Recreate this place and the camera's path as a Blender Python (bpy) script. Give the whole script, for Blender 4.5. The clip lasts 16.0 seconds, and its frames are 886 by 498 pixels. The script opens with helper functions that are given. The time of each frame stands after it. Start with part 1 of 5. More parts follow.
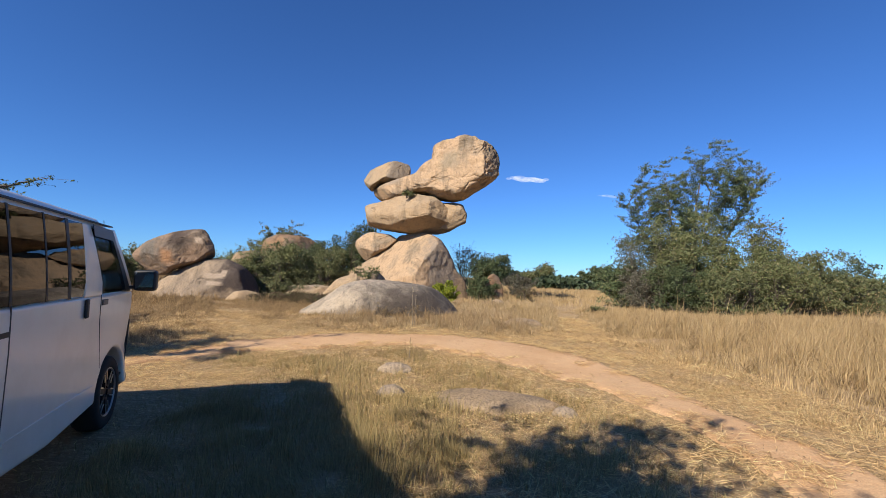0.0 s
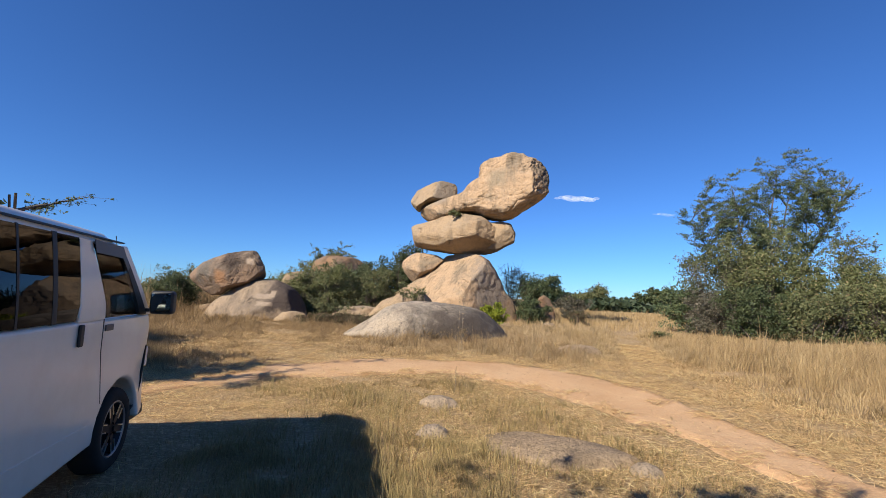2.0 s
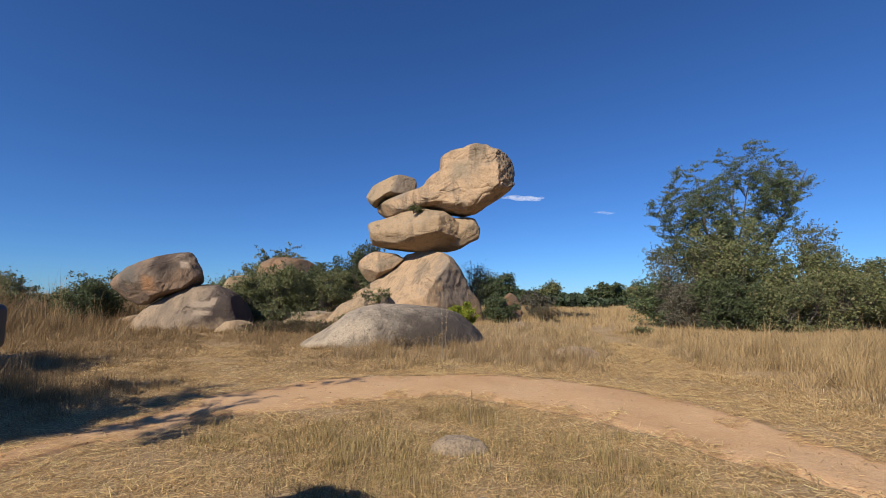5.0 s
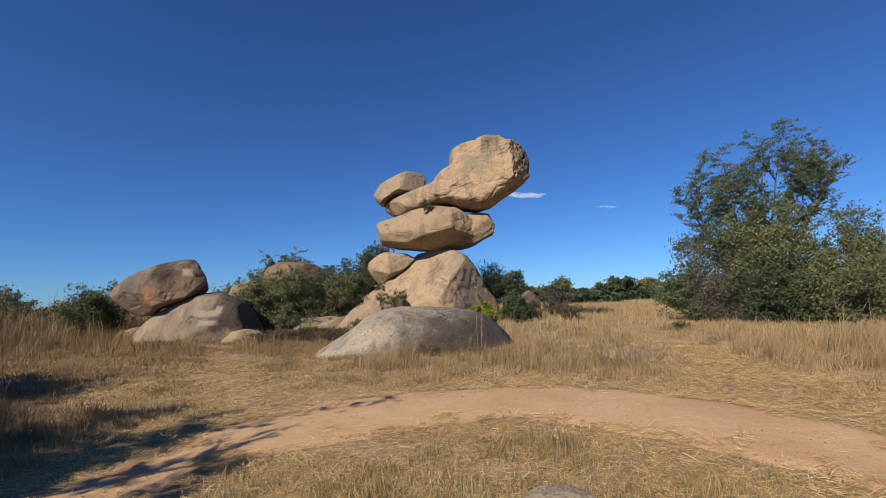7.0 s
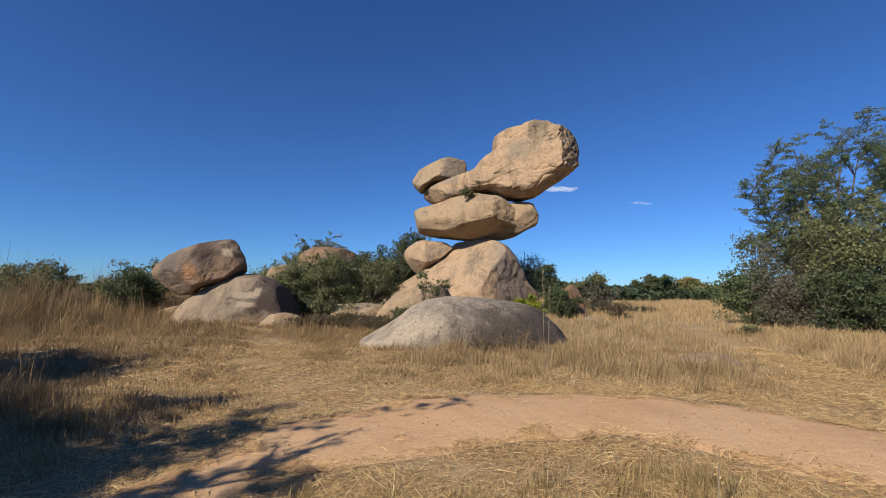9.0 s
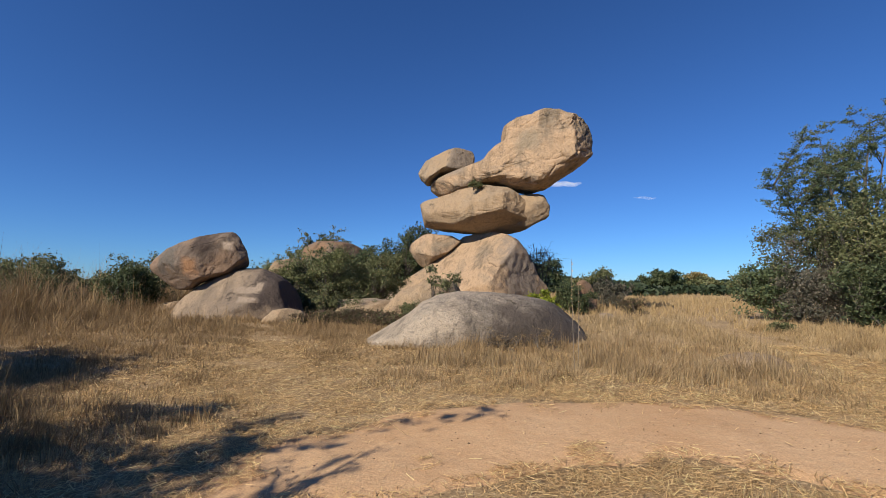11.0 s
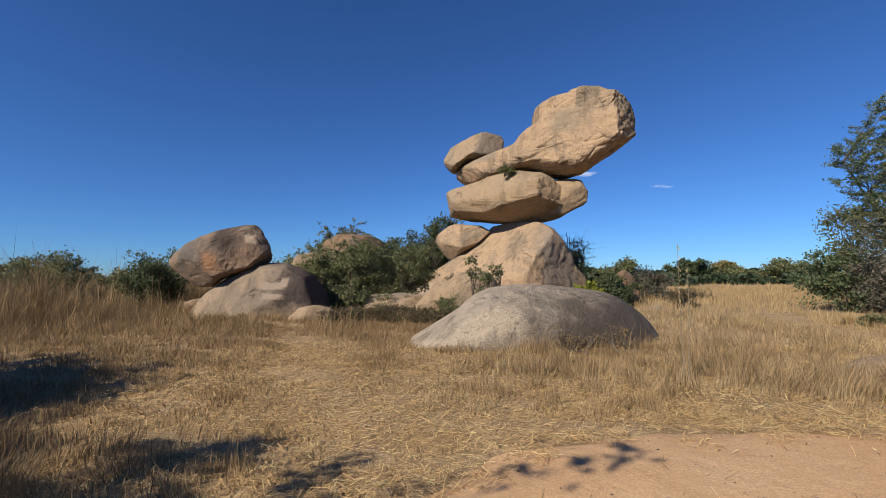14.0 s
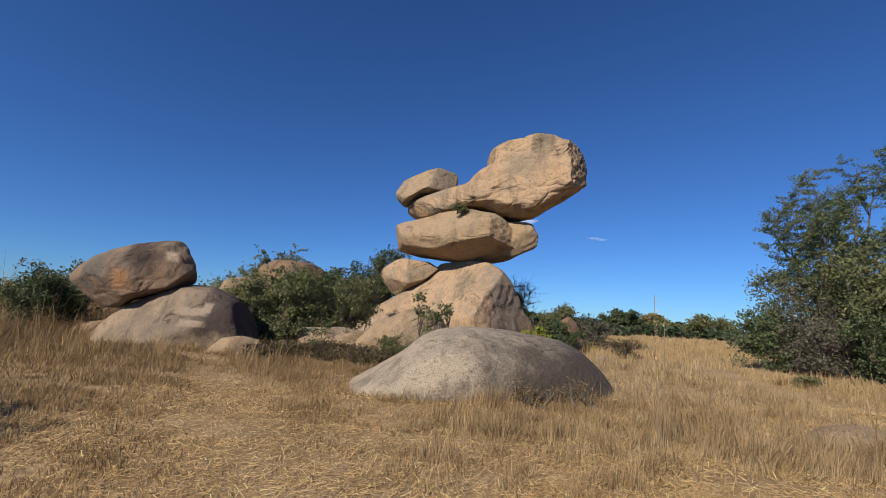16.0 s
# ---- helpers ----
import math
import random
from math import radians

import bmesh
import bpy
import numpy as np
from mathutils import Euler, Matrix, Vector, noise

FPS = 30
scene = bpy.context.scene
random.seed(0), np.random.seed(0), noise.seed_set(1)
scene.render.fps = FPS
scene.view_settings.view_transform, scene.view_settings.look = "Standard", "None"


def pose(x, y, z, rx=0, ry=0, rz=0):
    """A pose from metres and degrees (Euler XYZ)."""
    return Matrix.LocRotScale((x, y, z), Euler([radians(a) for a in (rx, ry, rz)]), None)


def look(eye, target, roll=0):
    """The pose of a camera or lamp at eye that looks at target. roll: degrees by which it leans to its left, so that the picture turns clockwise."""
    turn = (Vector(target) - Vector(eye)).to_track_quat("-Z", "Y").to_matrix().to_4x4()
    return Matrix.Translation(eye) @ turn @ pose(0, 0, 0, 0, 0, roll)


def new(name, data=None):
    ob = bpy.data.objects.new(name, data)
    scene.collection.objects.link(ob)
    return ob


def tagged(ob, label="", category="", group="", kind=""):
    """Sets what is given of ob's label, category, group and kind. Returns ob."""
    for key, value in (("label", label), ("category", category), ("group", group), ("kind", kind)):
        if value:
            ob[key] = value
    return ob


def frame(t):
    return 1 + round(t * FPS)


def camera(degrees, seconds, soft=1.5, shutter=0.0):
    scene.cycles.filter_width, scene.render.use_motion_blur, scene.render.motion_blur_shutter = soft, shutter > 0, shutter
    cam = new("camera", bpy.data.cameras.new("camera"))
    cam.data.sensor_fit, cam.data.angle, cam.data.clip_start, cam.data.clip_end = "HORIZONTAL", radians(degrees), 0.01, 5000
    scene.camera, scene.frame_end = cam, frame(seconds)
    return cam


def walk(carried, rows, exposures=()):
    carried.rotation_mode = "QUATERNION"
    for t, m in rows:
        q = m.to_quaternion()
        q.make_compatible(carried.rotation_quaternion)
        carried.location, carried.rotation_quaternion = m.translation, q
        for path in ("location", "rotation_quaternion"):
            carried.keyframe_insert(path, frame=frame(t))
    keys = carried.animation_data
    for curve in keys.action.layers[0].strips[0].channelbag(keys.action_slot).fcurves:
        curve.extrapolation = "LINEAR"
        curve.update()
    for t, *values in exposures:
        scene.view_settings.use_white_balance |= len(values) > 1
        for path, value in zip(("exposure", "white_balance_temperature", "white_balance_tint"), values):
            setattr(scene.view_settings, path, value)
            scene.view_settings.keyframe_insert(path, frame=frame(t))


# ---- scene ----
cam = camera(90.0, 16.0, 0.6)
METRES, EYE, TILT, LEAN, TURN = 8.9, 1.5, 0.0, 0.0, 0.0
ROWS = [
    (0.0, 0.0, 0.0, 0.0, -0.1, 3.53, -1.67),
    (0.5, 0.01, 0.0185, 0.0017, 2.66, 3.59, -2.1),
    (1.0, 0.0016, 0.0434, 0.0002, 3.63, 3.73, -2.82),
    (1.5, -0.0058, 0.0621, 0.0036, 4.4, 4.04, -1.72),
    (2.0, -0.0022, 0.0806, 0.0021, 6.01, 6.05, -1.94),
    (2.5, 0.0038, 0.1096, 0.0008, 6.83, 6.7, -2.74),
    (3.0, -0.0114, 0.1414, 0.0014, 4.58, 6.65, -1.03),
    (3.5, -0.0287, 0.1746, -0.0009, 2.34, 6.28, -0.04),
    (6.0, -0.1407, 0.3524, 0.0017, -2.35, 6.15, 1.15),
    (6.5, -0.1507, 0.3856, -0.0004, -3.6, 5.78, 2.19),
    (7.0, -0.1711, 0.4225, 0.0036, 0.32, 6.24, 1.96),
    (7.5, -0.1978, 0.4523, 0.0025, 0.09, 5.87, -1.11),
    (8.0, -0.2154, 0.4792, 0.0006, 1.61, 5.41, -0.35),
    (8.5, -0.2363, 0.5037, 0.0007, 8.05, 5.53, -0.31),
    (9.0, -0.254, 0.5254, 0.0011, 3.65, 5.14, -0.42),
    (11.5, -0.3013, 0.6403, -0.0034, 4.4, 4.27, -0.39),
    (12.0, -0.319, 0.6692, -0.0042, 9.17, 3.61, 0.66),
    (12.5, -0.3467, 0.6962, -0.0039, 6.45, 2.56, 0.5),
    (13.0, -0.3638, 0.7255, -0.005, 6.56, 1.99, 0.56),
    (13.5, -0.3852, 0.7436, -0.002, 7.31, 3.0, 0.45),
    (14.0, -0.401, 0.7623, -0.0021, 5.86, 3.62, 0.41),
    (14.5, -0.4046, 0.7891, -0.0014, 5.69, 5.27, 0.24),
    (15.0, -0.4227, 0.8099, 0.0009, 4.17, 6.38, -3.64),
    (15.5, -0.4366, 0.8295, 0.0032, 0.68, 8.1, -3.96),
    (16.0, -0.4311, 0.8571, 0.0021, -1.84, 8.5, -3.15),
]
walk(cam, [(t, pose(0, 0, EYE, TILT, LEAN, TURN) @ pose(METRES * x, METRES * y, METRES * z, 90 + pitch, roll, yaw)) for t, x, y, z, yaw, pitch, roll in ROWS],
     exposures=[(0.0, 0.68), (3.0, 0.68), (6.0, 0.18), (9.0, 0.31), (12.5, 0.28), (15.0, 0.22), (16.0, 0.19)])

# ---------------------------------------------------------------- light
SUN_SLOPE = (0.88, 1.07)            # metres that a shadow runs per metre of height
to_sun = Vector((-SUN_SLOPE[0], -SUN_SLOPE[1], 1)).normalized()
world = bpy.data.worlds.new("sky")
scene.world = world
world.use_nodes = True
sky = world.node_tree.nodes.new("ShaderNodeTexSky")
sky.sky_type = "NISHITA"
sky.sun_disc = False
sky.sun_elevation = math.asin(to_sun.z)
sky.sun_rotation = math.atan2(to_sun.x, to_sun.y) % (2 * math.pi)
sky.altitude, sky.air_density, sky.dust_density, sky.ozone_density = 1500, 1.0, 0.15, 4.0
world.node_tree.nodes["Background"].inputs["Strength"].default_value = 0.062
deep = world.node_tree.nodes.new("ShaderNodeMix")
deep.data_type, deep.blend_type = "RGBA", "MULTIPLY"
deep.inputs[0].default_value = 1.0
deep.inputs[7].default_value = (0.53, 0.92, 1.45, 1)      # the deep blue of dry highland air
world.node_tree.links.new(sky.outputs[0], deep.inputs[6])
world.node_tree.links.new(deep.outputs[2], world.node_tree.nodes["Background"].inputs["Color"])
sun = new("sun", bpy.data.lights.new("sun", "SUN"))
sun.data.energy, sun.data.angle, sun.data.color = 5.0, radians(0.53), (1.0, 0.905, 0.765)
sun.matrix_world = look(to_sun * 50, (0, 0, 0))

# ---------------------------------------------------------------- materials
class Nodes:
    """A small helper round a material's node tree."""

    def __init__(self, name, rough=0.9, spec=0.2, metal=0.0):
        self.mat = bpy.data.materials.new(name)
        self.mat.use_nodes = True
        self.tree = self.mat.node_tree
        self.bsdf = self.tree.nodes["Principled BSDF"]
        self.bsdf.inputs["Roughness"].default_value = rough
        self.bsdf.inputs["Specular IOR Level"].default_value = spec
        self.bsdf.inputs["Metallic"].default_value = metal
        self.coord = self.add("ShaderNodeTexCoord").outputs["Object"]

    def add(self, kind, **values):
        n = self.tree.nodes.new(kind)
        for key, v in values.items():
            n.inputs[key].default_value = v
        return n

    def link(self, a, b):
        self.tree.links.new(a, b)

    def mapped(self, scale):
        m = self.add("ShaderNodeMapping", Scale=scale)
        self.link(self.coord, m.inputs["Vector"])
        return m.outputs[0]

    def noise(self, scale, detail=4.0, rough=0.55, vector=None, warp=0.0):
        n = self.add("ShaderNodeTexNoise", Scale=scale, Detail=detail, Roughness=rough, Distortion=warp)
        self.link(vector or self.coord, n.inputs["Vector"])
        return n.outputs["Fac"]

    def ramp(self, fac, stops):
        r = self.add("ShaderNodeValToRGB")
        e = r.color_ramp.elements
        while len(e) < len(stops):
            e.new(0.5)
        for el, (p, c) in zip(e, stops):
            el.position = p
            el.color = (*c, 1) if isinstance(c, tuple) else (c, c, c, 1)
        self.link(fac, r.inputs[0])
        return r.outputs[0]

    def mix(self, fac, a, b, mode="MIX"):
        m = self.tree.nodes.new("ShaderNodeMix")
        m.data_type, m.blend_type = "RGBA", mode
        for s, v in ((m.inputs[0], fac), (m.inputs[6], a), (m.inputs[7], b)):
            if isinstance(v, (int, float)):
                s.default_value = v
            elif isinstance(v, tuple):
                s.default_value = (*v, 1)
            else:
                self.link(v, s)
        return m.outputs[2]

    def math(self, op, a, b=0.0):
        m = self.tree.nodes.new("ShaderNodeMath")
        m.operation = op
        for s, v in zip(m.inputs, (a, b)):
            if isinstance(v, (int, float)):
                s.default_value = v
            else:
                self.link(v, s)
        return m.outputs[0]

    def colour(self, c):
        if isinstance(c, tuple):
            self.bsdf.inputs["Base Color"].default_value = (*c, 1)
        else:
            self.link(c, self.bsdf.inputs["Base Color"])
        return self

    def bump(self, height, strength, distance):
        b = self.add("ShaderNodeBump", Strength=strength, Distance=distance)
        self.link(height, b.inputs["Height"])
        old = self.bsdf.inputs["Normal"].links
        if old:
            self.link(old[0].from_socket, b.inputs["Normal"])
        self.link(b.outputs[0], self.bsdf.inputs["Normal"])
        return self


def granite(name, fresh, grey, amount, stain=0.5, top=0.35, zones=(), bare=(0.47, 0.38, 0.30), fade=0.15):
    """Weathered granite: fresh ochre faces, grey skin, dark lichen streaks, grain. amount: share of grey.
    zones: places (x, z, half width, half height, colour) of another tone: bare skin, overgrowth and painted-in shade;
    the colour is bare if left out."""
    m = Nodes(name, 0.92, 0.15)
    big = m.noise(0.55, 6, 0.6, warp=0.6)
    base = m.mix(m.ramp(big, [(0.62 - 0.35 * amount, 0.0), (0.80 - 0.35 * amount, 1.0)]), fresh, grey)
    geo = m.add("ShaderNodeNewGeometry")
    sep = m.add("ShaderNodeSeparateXYZ")
    m.link(geo.outputs["Normal"], sep.inputs[0])
    up = m.math("MULTIPLY", m.ramp(sep.outputs[2], [(0.25, 0.0), (0.85, 1.0)]), top)
    base = m.mix(up, base, grey)
    # blotches and run-off streaks of dark lichen
    streak = m.noise(1.1, 7, 0.62, m.mapped((1.3, 1.3, 0.28)), 0.4)
    dark = m.math("MULTIPLY", m.ramp(streak, [(0.52, 0.0), (0.70, 1.0)]), stain)
    base = m.mix(dark, base, tuple(0.42 * c for c in grey))
    pale = m.math("MULTIPLY", m.ramp(m.noise(2.3, 5, 0.7), [(0.60, 0.0), (0.72, 1.0)]), 0.35)
    base = m.mix(pale, base, tuple(min(0.6, 1.25 * c) for c in fresh))
    spot = m.math("MULTIPLY", m.ramp(m.noise(6.0, 8, 0.8), [(0.53, 0.0), (0.63, 1.0)]), 0.75 * stain)
    base = m.mix(spot, base, (0.10, 0.085, 0.075))
    if zones:
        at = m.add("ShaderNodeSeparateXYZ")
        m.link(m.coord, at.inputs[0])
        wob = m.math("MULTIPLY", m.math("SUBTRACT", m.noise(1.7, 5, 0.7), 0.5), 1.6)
        for sx, sz, hx, hz, *tone in zones:
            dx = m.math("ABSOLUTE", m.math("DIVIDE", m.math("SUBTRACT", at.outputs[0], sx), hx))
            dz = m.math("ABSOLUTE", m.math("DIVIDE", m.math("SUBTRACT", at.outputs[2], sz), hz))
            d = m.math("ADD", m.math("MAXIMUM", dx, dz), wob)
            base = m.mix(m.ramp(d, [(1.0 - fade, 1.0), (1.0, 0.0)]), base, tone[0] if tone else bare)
    # open cracks, only here and there
    split = m.add("ShaderNodeTexVoronoi", Scale=0.55)
    split.feature = "DISTANCE_TO_EDGE"
    bent = m.add("ShaderNodeVectorMath")
    bent.operation = "ADD"
    wander = m.add("ShaderNodeTexNoise", Scale=1.6, Detail=5.0)
    m.link(m.coord, wander.inputs["Vector"])
    m.link(m.mapped((0.8, 0.8, 1.5)), bent.inputs[0])
    m.link(wander.outputs["Color"], bent.inputs[1])
    m.link(bent.outputs[0], split.inputs["Vector"])
    line = m.ramp(split.outputs[0], [(0.0, 1.0), (0.022, 0.0)])
    line = m.math("MULTIPLY", line, m.ramp(m.noise(0.8, 3), [(0.55, 0.0), (0.62, 1.0)]))
    base = m.mix(m.math("MULTIPLY", line, 0.6), base, (0.07, 0.055, 0.045))
    grain = m.ramp(m.noise(38, 3, 0.7), [(0.32, 0.5), (0.48, 1.0), (0.70, 1.3)])
    base = m.mix(1.0, base, grain, "MULTIPLY")
    m.colour(base)
    m.bump(m.noise(3.0, 9, 0.66, warp=0.3), 0.8, 0.16)
    m.bump(m.math("SUBTRACT", 1.0, line), 0.7, 0.06)
    crack = m.add("ShaderNodeTexVoronoi", Scale=1.3)
    crack.feature = "DISTANCE_TO_EDGE"
    m.link(m.mapped((1, 1, 1.6)), crack.inputs["Vector"])
    m.bump(m.ramp(crack.outputs[0], [(0.0, 0.0), (0.035, 1.0)]), 0.12, 0.03)
    return m.bump(m.noise(22, 6, 0.75), 0.6, 0.035).mat


OCHRE, TAN, GREY, BROWN = (0.420, 0.290, 0.178), (0.344, 0.244, 0.148), (0.256, 0.198, 0.137), (0.248, 0.147, 0.081)
granite_ochre = granite("granite_ochre", OCHRE, GREY, 0.5, 0.85)
# Right face toned dark: greyer stone and its weaker light in one colour.
granite_base = granite("granite_base", OCHRE, GREY, 0.4, 0.8, 0.3, [(2.5, 0.0, 1.25, 2.7, (0.225, 0.18, 0.14)), (-4.6, -1.2, 1.8, 0.7, (0.36, 0.29, 0.215))], fade=0.45)
# Darker at the right end, with toned patches on neck and front.
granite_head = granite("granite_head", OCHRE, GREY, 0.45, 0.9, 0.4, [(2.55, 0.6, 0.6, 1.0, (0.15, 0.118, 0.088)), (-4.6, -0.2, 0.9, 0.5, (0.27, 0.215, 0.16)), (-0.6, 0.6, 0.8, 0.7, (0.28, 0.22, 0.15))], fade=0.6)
granite_perched = granite("granite_perched", TAN, (0.30, 0.23, 0.155), 0.5, 0.7, 0.3, [(0.95, 0.15, 0.9, 0.8, (0.215, 0.172, 0.13))], fade=0.3)
granite_tan = granite("granite_tan", TAN, (0.304, 0.229, 0.152), 0.5, 0.6)
granite_grey = granite("granite_grey", (0.368, 0.283, 0.196), (0.288, 0.229, 0.170), 0.6, 0.55, 0.15)
# The dome's right half is painted dark, as the side away from the sun.
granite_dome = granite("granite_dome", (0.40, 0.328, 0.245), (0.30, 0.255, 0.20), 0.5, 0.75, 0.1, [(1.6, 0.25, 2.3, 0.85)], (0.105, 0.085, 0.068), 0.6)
# Dark right side is shade put into the colour; pale patches are scars.
granite_scarred_shaded = granite("granite_scarred_shaded", (0.312, 0.236, 0.163), (0.200, 0.155, 0.115), 0.7, 0.8, 0.1, [(2.3, 0.7, 1.0, 1.0, (0.080, 0.062, 0.052)), (1.25, 0.72, 0.68, 0.15), (1.35, 0.34, 0.52, 0.12), (1.75, 0.85, 0.2, 0.2)], (0.276, 0.217, 0.163), 0.4)
granite_brown = granite("granite_brown", BROWN, (0.176, 0.128, 0.092), 0.55, 0.7, 0.4)

# The darkest patch paints in the shade of a hollow.
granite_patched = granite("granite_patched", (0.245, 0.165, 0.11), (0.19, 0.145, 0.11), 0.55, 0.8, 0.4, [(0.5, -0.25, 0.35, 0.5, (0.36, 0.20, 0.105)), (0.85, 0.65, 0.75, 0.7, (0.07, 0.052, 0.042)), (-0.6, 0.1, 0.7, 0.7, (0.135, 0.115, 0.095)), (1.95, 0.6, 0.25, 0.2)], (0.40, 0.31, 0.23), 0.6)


def leaf_material(name, dark, light, dead=None, share=0.0):
    m = Nodes(name, 0.6, 0.35)
    geo = m.add("ShaderNodeNewGeometry")
    pick = geo.outputs["Random Per Island"]
    c = m.mix(pick, dark, light)
    c = m.mix(m.math("MULTIPLY", m.ramp(m.noise(0.9, 3), [(0.35, 0.0), (0.65, 1.0)]), 0.45), c, tuple(0.6 * v for v in light))
    if dead:
        c = m.mix(m.ramp(pick, [(1 - share - 0.01, 0.0), (1 - share, 1.0)]), c, dead)
    m.colour(c)
    t = m.add("ShaderNodeBsdfTranslucent")
    m.link(c, t.inputs[0])
    mixer = m.add("ShaderNodeMixShader", Fac=0.3)
    m.link(m.bsdf.outputs[0], mixer.inputs[1])
    m.link(t.outputs[0], mixer.inputs[2])
    m.link(mixer.outputs[0], m.tree.nodes["Material Output"].inputs[0])
    return m.mat


leaf_green = leaf_material("leaf_green", (0.076, 0.092, 0.038), (0.204, 0.212, 0.094), (0.256, 0.200, 0.103), 0.06)
leaf_olive = leaf_material("leaf_olive", (0.095, 0.111, 0.042), (0.224, 0.238, 0.100), (0.266, 0.238, 0.115), 0.10)
leaf_dark = leaf_material("leaf_dark", (0.041, 0.061, 0.026), (0.120, 0.149, 0.064), (0.154, 0.149, 0.074), 0.05)
leaf_grey = leaf_material("leaf_grey", (0.078, 0.077, 0.052), (0.168, 0.161, 0.115), (0.190, 0.161, 0.122), 0.3)
leaf_feather = leaf_material("leaf_feather", (0.065, 0.095, 0.043), (0.160, 0.204, 0.095), (0.218, 0.209, 0.095), 0.10)
leaf_lime = leaf_material("leaf_lime", (0.15, 0.20, 0.02), (0.36, 0.38, 0.04))
leaf_far = leaf_material("leaf_far", (0.031, 0.053, 0.027), (0.075, 0.101, 0.049))
leaf_gold = leaf_material("leaf_gold", (0.20, 0.16, 0.06), (0.34, 0.27, 0.11))
thatch = leaf_material("thatch", (0.195, 0.131, 0.070), (0.345, 0.248, 0.133), (0.120, 0.088, 0.049), 0.3)
scrub_brown = leaf_material("scrub_brown", (0.102, 0.070, 0.045), (0.204, 0.146, 0.084), (0.084, 0.099, 0.034), 0.25)


def grass_material(name, a, b, c):
    """Dry blades: three straw tones picked blade by blade, with patches."""
    m = Nodes(name, 0.75, 0.25)
    geo = m.add("ShaderNodeNewGeometry")
    col = m.ramp(geo.outputs["Random Per Island"], [(0.0, c), (0.35, b), (0.8, a), (1.0, tuple(min(0.75, 1.25 * v) for v in a))])
    patch = m.ramp(m.noise(0.45, 3), [(0.38, 0.0), (0.62, 1.0)])
    col = m.mix(m.math("MULTIPLY", patch, 0.45), col, b)
    m.colour(col)
    t = m.add("ShaderNodeBsdfTranslucent")
    m.link(col, t.inputs[0])
    mixer = m.add("ShaderNodeMixShader", Fac=0.25)
    m.link(m.bsdf.outputs[0], mixer.inputs[1])
    m.link(t.outputs[0], mixer.inputs[2])
    m.link(mixer.outputs[0], m.tree.nodes["Material Output"].inputs[0])
    return m.mat


grass_gold = grass_material("grass_gold", (0.496, 0.367, 0.191), (0.391, 0.277, 0.138), (0.203, 0.142, 0.069))
grass_brown = grass_material("grass_brown", (0.496, 0.376, 0.219), (0.354, 0.259, 0.144), (0.142, 0.105, 0.056))
grass_straw = grass_material("grass_straw", (0.778, 0.551, 0.274), (0.552, 0.374, 0.177), (0.217, 0.135, 0.062))
grass_weed = grass_material("grass_weed", (0.401, 0.281, 0.147), (0.283, 0.194, 0.100), (0.137, 0.099, 0.048))
grass_green = grass_material("grass_green", (0.429, 0.320, 0.151), (0.292, 0.220, 0.095), (0.146, 0.130, 0.048))


def earth_material(name, a, b, litter):
    m = Nodes(name, 0.95, 0.1)
    c = m.mix(m.ramp(m.noise(0.8, 6, 0.6), [(0.35, 0.0), (0.65, 1.0)]), a, b)
    c = m.mix(m.math("MULTIPLY", m.ramp(m.noise(9, 5, 0.7, m.mapped((1, 2.5, 1)), 1.5), [(0.50, 0.0), (0.62, 1.0)]), litter), c, (0.60, 0.465, 0.28))
    c = m.mix(1.0, c, m.ramp(m.noise(60, 3, 0.7), [(0.3, 0.75), (0.7, 1.18)]), "MULTIPLY")
    m.colour(c)
    m.bump(m.noise(4, 6, 0.6), 0.4, 0.05)
    return m.bump(m.noise(45, 4, 0.7), 0.4, 0.012).mat


soil = earth_material("soil_with_litter", (0.242, 0.166, 0.090), (0.338, 0.234, 0.128), 0.6)
track_dirt = earth_material("track_dirt", (0.47, 0.288, 0.153), (0.53, 0.343, 0.193), 0.22)


def bark(name, c):
    m = Nodes(name, 0.95, 0.1)
    m.colour(m.mix(m.noise(9, 5, 0.7, m.mapped((1, 1, 0.2))), tuple(0.5 * v for v in c), tuple(1.4 * v for v in c)))
    return m.bump(m.noise(30, 4, 0.7, m.mapped((1, 1, 0.25))), 0.5, 0.02).mat


bark_grey = bark("bark_grey", (0.128, 0.108, 0.088))
twig_pale = bark("twig_pale", (0.240, 0.200, 0.152))


def plain(name, c, rough=0.5, spec=0.5, metal=0.0, wear=0.08, scale=6.0):
    m = Nodes(name, rough, spec, metal)
    m.colour(m.mix(m.noise(scale, 5, 0.6), tuple(v * (1 - wear) for v in c), tuple(min(1, v * (1 + wear)) for v in c)))
    return m.mat


# ---------------------------------------------------------------- builders
def grow(name, verts, faces, material, parent=None, label="", smooth=False):
    """A mesh object from arrays of vertices and of faces that all have one size, or from plain lists."""
    me = bpy.data.meshes.new(name)
    if isinstance(faces, np.ndarray):
        n, k = faces.shape
        me.vertices.add(len(verts))
        me.vertices.foreach_set("co", np.ascontiguousarray(verts, dtype=np.float32).ravel())
        me.loops.add(n * k)
        me.loops.foreach_set("vertex_index", faces.astype(np.int32).ravel())
        me.polygons.add(n)
        me.polygons.foreach_set("loop_start", np.arange(0, n * k, k, dtype=np.int32))
        me.update(calc_edges=True)
    else:
        me.from_pydata(verts, [], faces)
    me.materials.append(material)
    if smooth:
        me.polygons.foreach_set("use_smooth", np.ones(len(me.polygons), dtype=bool))
    ob = new(name, me)
    if parent:
        ob.parent = parent
    return tagged(ob, label)


